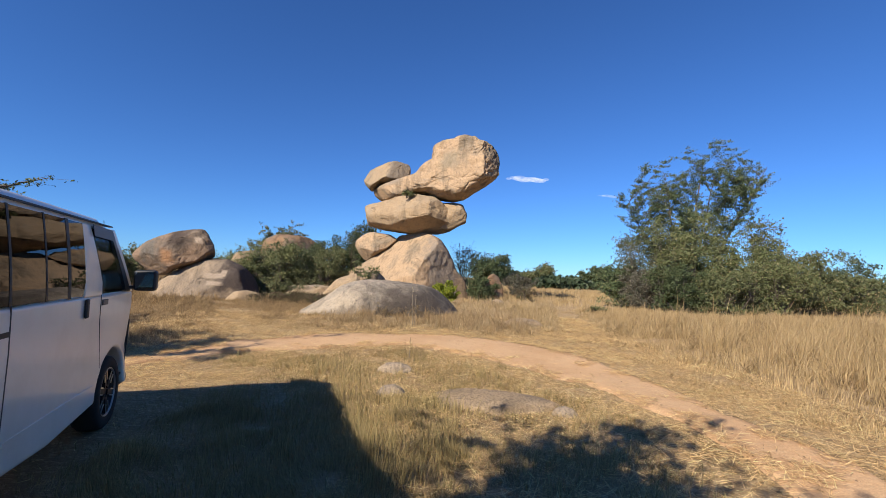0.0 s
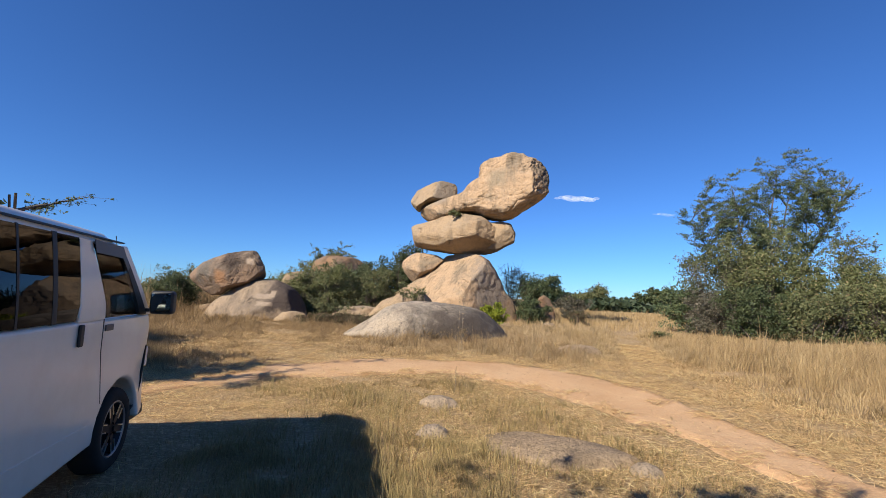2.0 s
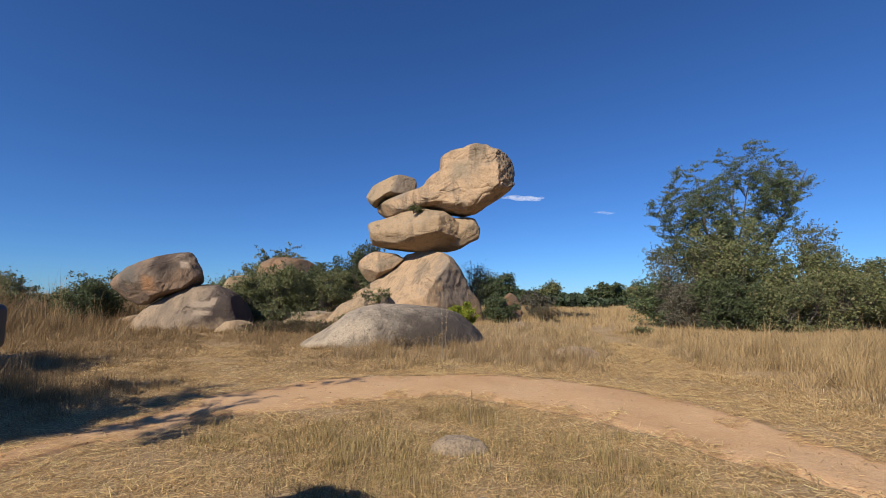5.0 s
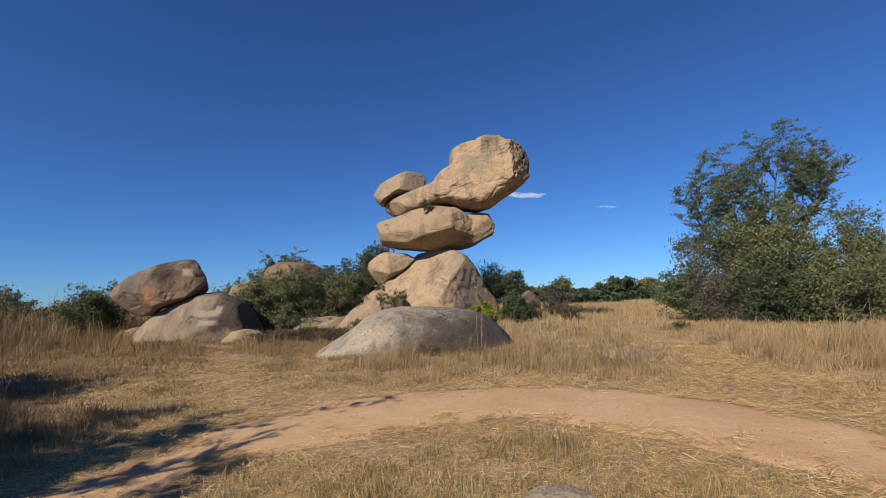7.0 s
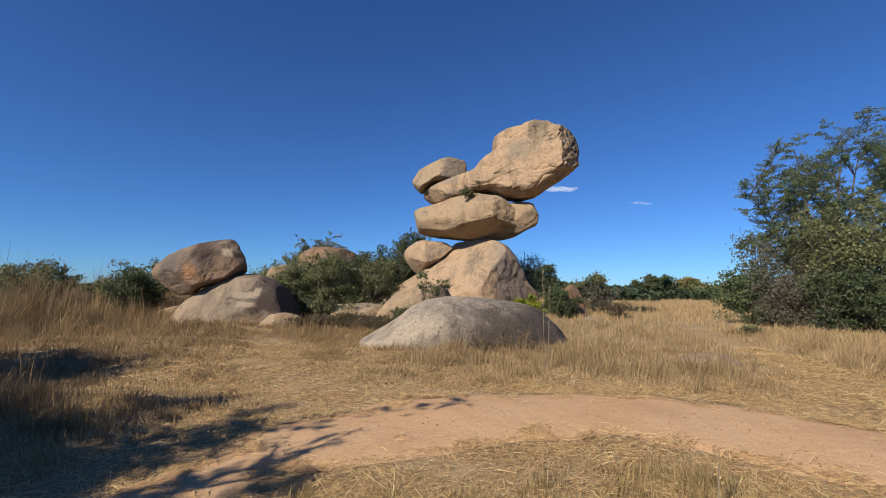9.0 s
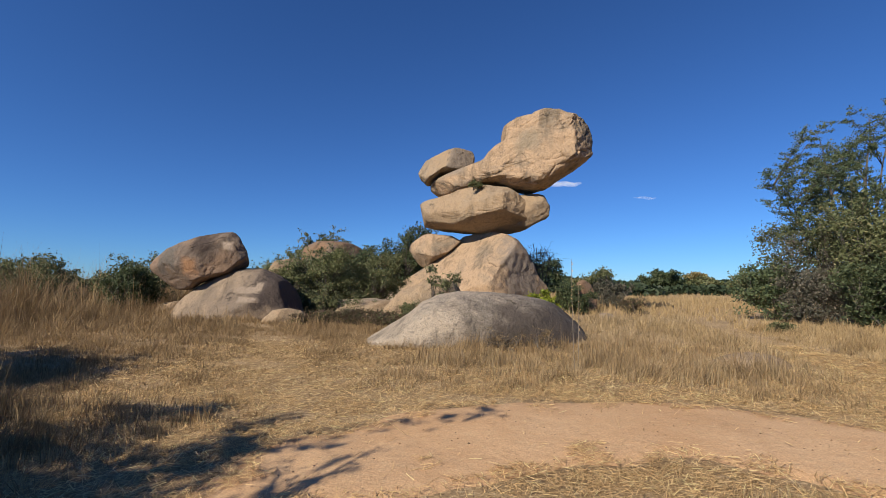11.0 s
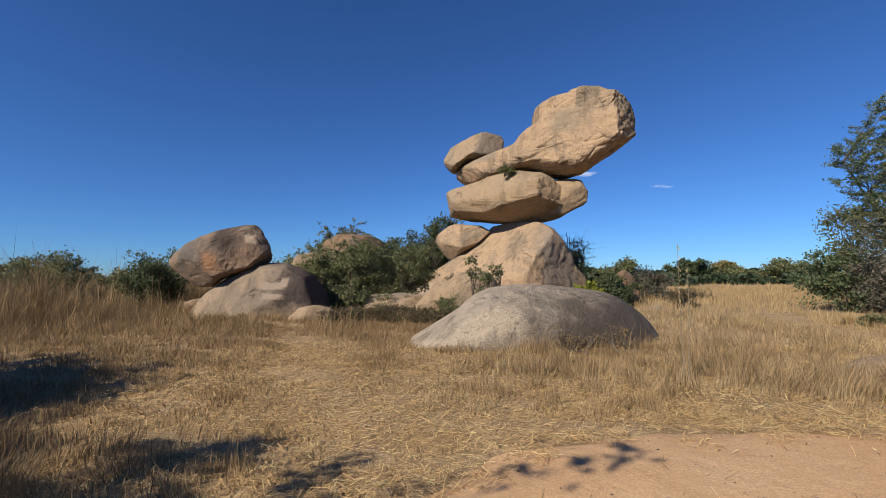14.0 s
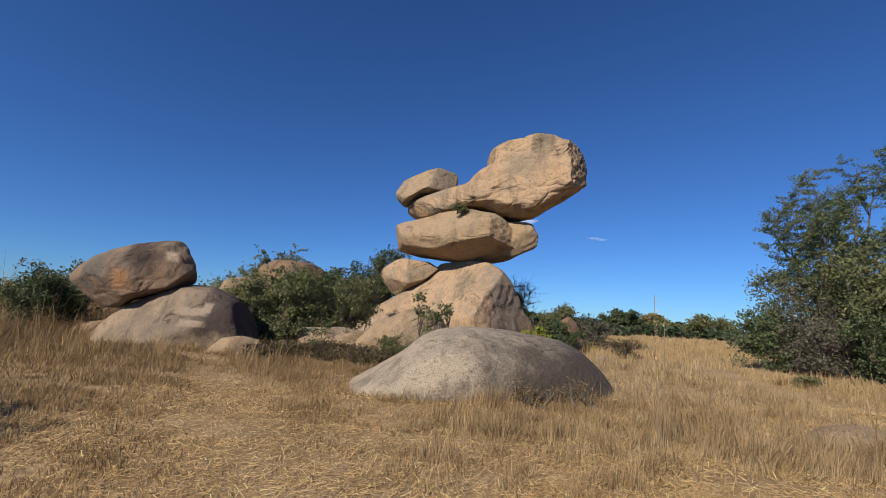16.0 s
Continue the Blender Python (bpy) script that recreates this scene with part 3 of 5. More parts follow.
def shrub(name, place, blobs, count, size, material, label, category="bush", seed=1, group="", stems=9, airy=0.25, kind=""):
    """A bush: stems from one foot into several lobes, each lobe a cloud of leaf sprays thicker near its skin."""
    rng = np.random.RandomState(seed)
    ob = new(name)
    ob.location = (place[0], place[1], ground_height(np.array(place[0]), np.array(place[1])).item() if len(place) < 3 else place[2])
    cloud, lines = [], []
    volume = np.array([b[3] * b[4] * b[5] for b in blobs]) ** 0.67
    for b, share in zip(blobs, volume / volume.sum()):
        c, r = np.array(b[:3], dtype=float), np.array(b[3:], dtype=float)
        sprays = max(8, int(count * share / 20))
        knots = rng.normal(size=(int(7 + 5 * r.mean()), 3))
        knots /= np.linalg.norm(knots, axis=1)[:, None]
        pick = rng.randint(0, len(knots), sprays)
        d = knots[pick] + rng.normal(0, 0.22, (sprays, 3))
        d /= np.linalg.norm(d, axis=1)[:, None]
        bumpy = rng.uniform(0.72, 1.22, len(knots))[pick] + 0.28 * np.sin(d[:, 0] * 5 + seed) * np.sin(d[:, 1] * 4 + 2 * seed) + 0.2 * np.sin(d[:, 2] * 7 + seed)
        tip = c + d * r * (bumpy * rng.uniform(0.30, 1.0, sprays) ** 0.4 * (1 + airy * rng.exponential(0.35, sprays)))[:, None]
        tip = tip[tip[:, 2] > 0.05]
        each = max(4, int(count * share / len(tip)))
        spread = 0.12 * r.mean() + 0.03
        pts = tip[:, None] + rng.normal(0, 1, (len(tip), each, 3)) * np.array([spread, spread, 0.7 * spread])
        cloud.append(pts.reshape(-1, 3))
        for q in tip[:: max(1, len(tip) // (stems * 2))]:
            lines.append(limb(c * np.array([0.9, 0.9, 0.5]), q, 0.012 + 0.006 * r.mean(), 0.004, rng, 4))
        lines.append(limb((rng.normal(0, 0.12), rng.normal(0, 0.12), -0.05), c * np.array([0.9, 0.9, 0.55]), 0.05, 0.02, rng, 5))
    cloud = np.concatenate(cloud)
    cloud = cloud[cloud[:, 2] > 0.02]
    fuller = 2 if size < 0.2 else 1
    cloud = np.repeat(cloud, fuller, 0) + rng.normal(0, 0.5 * size, (fuller * len(cloud), 3))
    v, f = leaves(cloud, size * (0.74 if fuller > 1 else 1.0), rng)
    tagged(grow("crown", v, f, material, ob), kind="stuff")
    v, f = tubes(lines, 4)
    tagged(grow("stem_mass", v, f, bark_grey, ob), kind="stuff")
    return tagged(ob, label, category, group, kind)


def lobes(rx, ry, h, seed, n=6):
    """Overlapping lobes that fill a mound of that size."""
    rng = np.random.RandomState(seed)
    out = [(0, 0, 0.5 * h, 0.72 * rx, 0.72 * ry, 0.5 * h)]
    for k in range(n):
        a, q = 2 * math.pi * (k + rng.uniform(-0.3, 0.3)) / n, rng.uniform(0.45, 0.75)
        s = rng.uniform(0.32, 0.5)
        z = h * rng.uniform(0.28, 0.78)
        out.append((rx * q * math.cos(a), ry * q * math.sin(a), z, s * rx, s * ry, min(z, s * h * 0.8)))
    return out


RIGHT = "thicket beside the tall grass"
for k, (x, y, rx, ry, h, n, size, mat, text) in enumerate([
        (11.0, 26.5, 1.5, 1.5, 2.6, 6000, 0.085, leaf_feather, "feathery green acacia bush beside golden grass"),
        (11.6, 24.6, 1.9, 1.8, 3.6, 8000, 0.07, leaf_grey, "grey-brown half bare bush with thin twigs"),
        (12.6, 26.4, 2.4, 2.0, 4.7, 9000, 0.08, leaf_green, "tall fern-leaved green bush"),
        (11.8, 22.0, 1.7, 1.5, 2.6, 8000, 0.075, leaf_dark, "dense dark green bush above dry grass"),
        (13.4, 23.2, 2.3, 2.0, 4.3, 11000, 0.085, leaf_olive, "dense olive round-leaved bush"),
        (15.9, 23.6, 2.3, 2.0, 3.5, 9000, 0.085, leaf_olive, "broad olive-green bush with brown stems"),
        (18.5, 23.4, 2.2, 1.8, 3.1, 8000, 0.085, leaf_green, "green bush with brown undergrowth"),
        (21.2, 24.0, 2.4, 1.8, 3.0, 8000, 0.085, leaf_green, "green bush at the thicket's edge"),
        (24.0, 26.0, 2.4, 1.8, 3.2, 6000, 0.09, leaf_dark, "dark green bush at the thicket's edge"),
        (13.6, 20.8, 1.6, 1.3, 2.6, 6000, 0.075, leaf_green, "low green bush in front of the thicket"),
        (16.5, 21.6, 1.8, 1.3, 3.0, 6000, 0.075, leaf_olive, "olive bush in front of the thicket"),
        (17.4, 23.8, 1.0, 1.0, 4.9, 4500, 0.075, leaf_green, "tall narrow green bush rising from the thicket")]):
    shrub("bush", (x, y), lobes(rx, ry, h, 50 + k), n, size, mat, text, seed=60 + k, group=RIGHT)

MIDDLE = "bushes between the domes"
for k, (x, y, rx, ry, h, n, size, mat, text) in enumerate([
        (-13.0, 28.4, 1.5, 1.3, 2.3, 5000, 0.085, leaf_olive, "low olive bush behind a granite dome"),
        (-10.9, 28.3, 2.0, 1.6, 2.8, 9000, 0.085, leaf_olive, "yellow-green leafy bush beside a granite dome"),
        (-8.6, 29.3, 1.9, 1.6, 3.0, 8000, 0.085, leaf_green, "green leafy bush between boulders"),
        (-11.2, 34.0, 2.6, 2.0, 3.9, 9000, 0.10, leaf_dark, "dark green bush in front of a brown boulder"),
        (-7.6, 35.5, 2.0, 2.0, 4.9, 8000, 0.10, leaf_dark, "tall dark green bush beside the rock stack"),
        (-15.6, 35.0, 2.6, 2.0, 3.4, 8000, 0.10, leaf_olive, "olive bush in front of a brown boulder"),
        (-9.6, 25.3, 1.0, 0.8, 1.2, 3000, 0.07, leaf_green, "low green bush beside small rocks"),
        (2.7, 29.6, 0.9, 0.9, 1.5, 4500, 0.08, leaf_dark, "dark green bush behind the base boulder"),
        (6.0, 34.0, 1.2, 1.0, 1.6, 3500, 0.08, leaf_grey, "grey-brown bush in tall grass")]):
    shrub("bush", (x, y), lobes(rx, ry, h, 80 + k), n, size, mat, text, seed=90 + k, group=MIDDLE)

LEFT = "bushes in the brown grass"
for k, (x, y, rx, ry, h, n, size, mat, text) in enumerate([
        (-19.8, 26.5, 2.0, 1.6, 2.7, 7000, 0.085, leaf_green, "green bush behind brown grass"),
        (-17.9, 24.2, 1.2, 1.0, 2.0, 5000, 0.075, leaf_dark, "dark green bush beside a boulder"),
        (-23.0, 25.0, 1.8, 1.5, 2.6, 6000, 0.085, leaf_green, "green bush in brown grass"),
        (-26.5, 27.0, 2.2, 1.8, 2.6, 5000, 0.09, leaf_olive, "olive bush in brown grass"),
        (-21.0, 21.0, 0.9, 0.8, 1.2, 3000, 0.07, leaf_green, "small green bush in brown grass"),
        (-12.9, 12.4, 0.9, 0.8, 1.9, 1700, 0.07, leaf_dark, "dark leafy bush at the edge of the shade"),
        (-30.0, 22.0, 2.2, 1.8, 2.6, 4000, 0.09, leaf_green, "green bush at the clearing's edge")]):
    shrub("bush", (x, y), lobes(rx, ry, h, 110 + k), n, size, mat, text, seed=120 + k, group=LEFT)

SCRUB = "low dry scrub"
for k, (x, y, rx, ry, h, n, size, mat, text) in enumerate([
        (-6.9, 21.4, 1.3, 0.8, 0.52, 3500, 0.045, scrub_brown, "low purple-brown scrub beside the dome"),
        (-5.6, 20.6, 0.9, 0.7, 0.5, 2500, 0.045, scrub_brown, "low brown scrub touching the dome"),
        (-8.2, 20.8, 0.9, 0.7, 0.45, 2500, 0.045, scrub_brown, "low brown scrub in dry grass"),
        (-7.6, 24.0, 1.1, 0.7, 0.9, 2500, 0.05, leaf_green, "low green scrub below granite slabs"),
        (-5.0, 21.8, 0.7, 0.6, 0.7, 2000, 0.05, leaf_green, "low green scrub beside the dome"),
        (5.3, 28.2, 0.7, 0.6, 0.9, 1500, 0.05, scrub_brown, "dark dry scrub in the tall grass"),
        (7.2, 20.5, 0.45, 0.4, 0.4, 900, 0.045, leaf_green, "small green weed in golden grass"),
        (-1.9, 15.7, 0.5, 0.25, 0.5, 420, 0.03, thatch, "dry weeds growing against the dome"),
        (-0.9, 16.0, 0.4, 0.25, 0.5, 300, 0.03, thatch, "dry weeds at the foot of the dome")]):
    shrub("scrub", (x, y), lobes(rx, ry, h, 140 + k, 4), n, size, mat, text, "scrub", 150 + k, SCRUB, 5)
shrub("shrub", (0.15, 24.6, 0.0), [(0, 0, 0.85, 0.45, 0.4, 0.35), (0.35, 0, 0.6, 0.35, 0.3, 0.3), (-0.1, 0, 0.4, 0.3, 0.3, 0.3)], 1300, 0.10, leaf_lime, "bright yellow-green leafy shrub behind the dome", seed=171, stems=4)
shrub("sapling", (-3.7, 21.6, 0.0), [(-0.45, 0, 1.75, 0.28, 0.25, 0.3), (0.2, 0, 1.5, 0.35, 0.3, 0.25), (0.55, 0.1, 1.7, 0.2, 0.2, 0.2), (0, 0, 1.1, 0.25, 0.2, 0.3)], 420, 0.075, leaf_green, "thin green sapling in front of the stack", "sapling", 172, stems=6, airy=0.5)
shrub("tuft", (-2.65, 30.3, 6.92), [(0, 0, 0.12, 0.5, 0.25, 0.2), (0.4, 0.1, 0.1, 0.3, 0.2, 0.15)], 420, 0.08, leaf_olive, "green tuft growing in the crack between boulders", "plant", 173, stems=3)


def tree(name, place, height, spread, material, label, seed, stems=5, leaf=0.075, per=26, lean=(0, 0), low=0.3, fork=9, category="tree", trunk_r=0.11):
    """A thin open tree: several stems fork into rising boughs and twigs, with leaf sprays along the twigs."""
    rng = np.random.RandomState(seed)
    ob = new(name)
    ob.location = (*place, -0.03)
    trunks, boughs, pts = [], [], []
    for s in range(stems):
        a = 2 * math.pi * s / stems + rng.uniform(-0.4, 0.4)
        out = spread * rng.uniform(0.15, 0.5)
        top = np.array([out * math.cos(a) + lean[0], out * math.sin(a) + lean[1], height * rng.uniform(0.72, 0.97)])
        line = limb((0.15 * math.cos(a), 0.15 * math.sin(a), 0), top, trunk_r * rng.uniform(0.7, 1), 0.018, rng, 10, 0.10)
        trunks.append(line)
        for k in range(fork):
            t = rng.uniform(low, 1.0)
            q = line[int(t * 10)][0]
            b = rng.uniform(0, 2 * math.pi)
            reach = spread * rng.uniform(0.25, 0.75) * (1.1 - 0.3 * t)
            end = q + np.array([reach * math.cos(b), reach * math.sin(b), reach * rng.uniform(0.1, 0.95)])
            bough = limb(q, end, 0.028, 0.008, rng, 6, 0.13)
            boughs.append(bough)
            for m in range(1, 7):
                for _ in range(2):
                    e = bough[m][0] + rng.normal(0, 1, 3) * np.array([0.42, 0.42, 0.32])
                    boughs.append(limb(bough[m][0], e, 0.008, 0.003, rng, 2))
                    u = rng.uniform(0.2, 1.1, (per // 2, 1))
                    pts.append(bough[m][0] + (e - bough[m][0]) * u + rng.normal(0, 1, (per // 2, 3)) * np.array([0.10, 0.10, 0.075]))
    for t in trunks:
        for q, _ in t[7:]:
            pts.append(q + rng.normal(0, 1, (3 * per, 3)) * np.array([0.28, 0.28, 0.16]))
        grow("trunk", *tubes([t], 7), bark_grey, ob, smooth=True)
    tagged(grow("branch_mass", *tubes(boughs, 3), bark_grey, ob), kind="stuff")
    v, f = leaves(np.concatenate(pts), leaf, rng)
    tagged(grow("crown", v, f, material, ob), kind="stuff")
    return tagged(ob, label, category)


def layered_tree(name, place, crown, stems, material, label, seed, leaf=0.042, per=46, girth=0.11, twig=1.0, fill=((0.72, 0.7), (0.45, 1.1), (0.62, 1.7))):
    """A tall open tree with feathery sprays in flat layers. crown: how far each bough reaches sideways and its height; stems: the boughs that are leaders."""
    rng = np.random.RandomState(seed)
    ob = new(name)
    ob.location = (*place, -0.03)
    leaders = []
    for k in stems:
        x, z = crown[k]
        foot = np.array([rng.normal(0, 0.15), rng.normal(0, 0.15), 0.0])
        leaders.append(limb(foot, (0.86 * x, rng.normal(0, 0.6), 0.95 * z), girth, 0.016, rng, 12, 0.07))
    tips = [(x, rng.normal(0, 0.25 + 0.22 * abs(x)), z) for x, z in crown]
    for x, z in crown:
        for near, drop in fill:
            a = rng.uniform(-1, 1)
            tips.append((near * x + rng.normal(0, 0.35), 2.6 * a, max(3.2, z - drop + rng.normal(0, 0.3) - 0.25 * abs(a))))
    boughs, pts = [], []
    for tip in tips:
        tip = np.array(tip)
        line = min(leaders, key=lambda q: min(np.hypot(*(p[:2] - tip[:2])) for p, _ in q))
        joint = min(line, key=lambda q: abs(q[0][2] - max(2.4, tip[2] - 0.6 * np.hypot(*(q[0][:2] - tip[:2])) - 0.9)))[0]
        bough = limb(joint, tip, 0.030, 0.006, rng, 8, 0.08)
        boughs.append(bough)
        ahead = (tip - joint) / (np.linalg.norm(tip - joint) + 1e-6)
        for m in range(2, 9):
            for _ in range(3):
                e = bough[m][0] + twig * (ahead * rng.uniform(0.05, 0.5) + rng.normal(0, 1, 3) * np.array([0.34, 0.34, 0.13]))
                boughs.append(limb(bough[m][0], e, 0.002 + 0.005 * twig, 0.003 * twig, rng, 2))
                u = rng.uniform(0.25, 1.05, (per, 1))
                pts.append(bough[m][0] + (e - bough[m][0]) * u + rng.normal(0, 1, (per, 3)) * twig * np.array([0.075, 0.075, 0.04]))
    for t in leaders:
        grow("trunk", *tubes([t], 7), bark_grey, ob, smooth=True)
    tagged(grow("branch_mass", *tubes(boughs, 3), bark_grey, ob), kind="stuff")
    tagged(grow("crown", *leaves(np.concatenate(pts), leaf, rng, 2.2), material, ob), kind="stuff")
    return tagged(ob, label, "tree")


layered_tree("tree", (14.4, 26.6), [(2.0, 10.0), (0.5, 9.5), (3.1, 9.1), (5.7, 9.1), (4.4, 7.7), (-1.3, 8.7), (-2.9, 8.0), (-4.0, 6.4), (-3.6, 5.2), (3.4, 5.5), (1.2, 8.6), (2.6, 7.9), (-2.2, 7.0), (4.4, 6.5), (0.3, 7.7), (-0.6, 6.7), (1.0, 6.4), (0.1, 5.4)],
             (0, 2, 3, 5, 7), leaf_feather, "tall open feathery-leaved tree rising from the thicket", 201)
layered_tree("tree", (-6.7, 6.4), [(-0.35, 2.95), (0.8, 2.80), (0.3, 2.62)], (0, 1), leaf_feather, "slender young tree with thin feathery twigs beyond the van", 211, 0.022, 6, 0.018, 0.33, ())
tree("tree", (-10.35, 3.3), 4.6, 2.6, leaf_dark, "small spreading tree standing beyond the van", 202, 6, 0.10, 100, (0.3, 0.3), 0.15, 12)
tree("tree", (-13.6, 8.9), 3.5, 2.3, leaf_dark, "dense low tree shading the clearing's edge", 206, 8, 0.11, 60, (0.2, 0.1), 0.15, 14)
tree("tree", (-11.6, 4.6), 4.0, 2.3, leaf_dark, "dense low tree beside the shaded track", 209, 8, 0.11, 60, (0.1, 0.1), 0.12, 14)
tree("tree", (-12.3, 6.5), 2.6, 2.7, leaf_feather, "thin feathery tree reaching out over the track", 210, 2, 0.06, 20, (1.5, 0.5), 0.6, 5, "tree", 0.06)
tree("tree", (-12.9, 7.9), 3.5, 2.2, leaf_dark, "dense low tree with drooping twigs beyond the van", 207, 8, 0.11, 60, (0.1, 0.1), 0.15, 14)
tree("tree", (-3.1, -2.4), 5.6, 2.7, leaf_dark, "spreading shade tree standing behind the van", 203, 5, 0.09, 28, (0.3, 0.3), 0.55, 9)
tree("tree", (-17.0, 44.5), 6.0, 3.4, leaf_green, "young green tree beside a brown boulder", 204, 5, 0.10, 40, (0.3, 0), 0.6, 9)
tree("bare_shrub", (1.75, 35.2), 4.7, 1.5, leaf_grey, "leafless grey twiggy shrub behind the base boulder", 208, 6, 0.04, 3, (0, 0), 0.35, 8, "shrub", 0.04)
tree("tree", (-7.0, 37.5), 5.9, 1.8, leaf_dark, "young dark tree behind the rock stack", 205, 4, 0.10, 22, (0, 0), 0.4, 8)


# ---------------------------------------------------------------- distance
def far_woods():
    """The low dark line of trees that closes the plain: many small leafy crowns."""
    rng = np.random.RandomState(301)
    pts = []
    for k in range(210):
        a = rng.uniform(-80, 80)
        r = rng.uniform(75, 170)
        x, y = r * math.sin(radians(a)), r * math.cos(radians(a))
        h, w = rng.uniform(1.2, 3.1) * (0.75 + r / 240), rng.uniform(3.5, 8)
        for _ in range(5):
            c = np.array([x + rng.uniform(-0.7, 0.7) * w, y + rng.uniform(-0.5, 0.5) * w, 0])
            s = rng.uniform(0.5, 1.0)
            d = rng.normal(size=(120, 3))
            d /= np.linalg.norm(d, axis=1)[:, None]
            q = c + d * np.array([w * 0.45 * s, w * 0.4 * s, h * 0.55 * s]) * rng.uniform(0.6, 1.08, (120, 1)) + np.array([0, 0, h * 0.5 * s])
            pts.append(q[q[:, 2] > 0])
    v, f = leaves(np.concatenate(pts), 0.62, rng, 1.4)
    return tagged(grow("far_woods", v, f, leaf_far), "low dark green tree line across the plain", "trees", kind="stuff")


far_woods()
shrub("tree", (9.6, 90.0), [(0, 0, 4.0, 3.6, 3.0, 2.4), (-2.2, 0, 3.2, 2.4, 2.4, 2.0), (2.0, 0, 3.4, 2.4, 2.2, 2.2), (0, 0, 1.6, 2.4, 2.0, 1.5)], 9000, 0.24, leaf_dark, "round dark green tree on the plain", "tree", 311, stems=5, airy=0.05)
shrub("tree", (31.0, 88.0), [(0.4, 0, 2.8, 2.3, 2.2, 1.2), (-1.8, 0, 2.2, 1.9, 1.8, 1.1), (2.3, 0, 1.9, 1.9, 1.8, 1.1)], 6500, 0.24, leaf_dark, "dark flat-topped tree on the plain", "tree", 312, stems=5, airy=0.1)
shrub("tree", (43.0, 82.0), [(0, 0, 1.9, 3.4, 2.6, 1.6), (3.2, 0, 1.5, 2.6, 2.4, 1.3)], 7000, 0.22, leaf_green, "broad green tree on the plain", "tree", 313, stems=5, airy=0.05)
shrub("tree", (38.0, 88.0), [(0, 0, 1.7, 2.6, 2.0, 1.2), (2.0, 0, 1.3, 1.8, 1.8, 0.9)], 4500, 0.22, leaf_olive, "olive bush on the plain", "tree", 315, stems=5, airy=0.1)
shrub("tree", (37.6, 90.0), [(0, 0, 3.1, 1.6, 1.4, 0.8), (1.3, 0, 2.6, 1.2, 1.2, 0.7)], 2500, 0.22, leaf_gold, "small tree with golden leaves on the plain", "tree", 316, stems=5, airy=0.1)
shrub("tree", (20.0, 84.0), [(0, 0, 2.2, 2.6, 2.2, 1.8), (-2.6, 0, 1.7, 2.4, 2.0, 1.5)], 5500, 0.22, leaf_green, "round green tree on the plain", "tree", 314, stems=5, airy=0.1)


# ---------------------------------------------------------------- grass
FOOTPATH = [(2.9, 8.4), (3.7, 11.4), (4.4, 14.2), (5.2, 18.1), (6.6, 24.0)]
TRAIL = [(-4.2, 10.6), (-6.4, 14.0), (-8.6, 18.0), (-10.4, 21.0)]


def near_line(x, y, line):
    best = np.full(len(x), 1e9)
    for (ax, ay), (bx, by) in zip(line, line[1:]):
        ex, ey = bx - ax, by - ay
        t = np.clip(((x - ax) * ex + (y - ay) * ey) / (ex * ex + ey * ey), 0, 1)
        best = np.minimum(best, np.hypot(x - ax - t * ex, y - ay - t * ey))
    return best


TRACK_EDGE_A, TRACK_EDGE_B = [tuple(p) for p in track_a[::4]], [tuple(p) for p in track_b[::4]]
STONES = [(-2.6, 18.3, 2.9, 2.2), (-12.8, 24.3, 2.9, 2.3), (-2.5, 32.0, 5.2, 3.6), (0.72, 5.45, 0.75, 0.4), (-4.7, 24.5, 1.6, 1.4), (-0.72, 7.2, 0.3, 0.17), (2.6, 14.2, 0.65, 0.4), (-0.62, 5.75, 0.2, 0.17), (-9.7, 22.0, 0.7, 0.5), (3.16, 25.6, 0.4, 0.3), (-7.7, 27, 1.5, 1.2), (-6.6, 24.6, 2.0, 0.9)]


def smooth(v, lo, hi):
    t = np.clip((v - lo) / (hi - lo), 0, 1)
    return t * t * (3 - 2 * t)


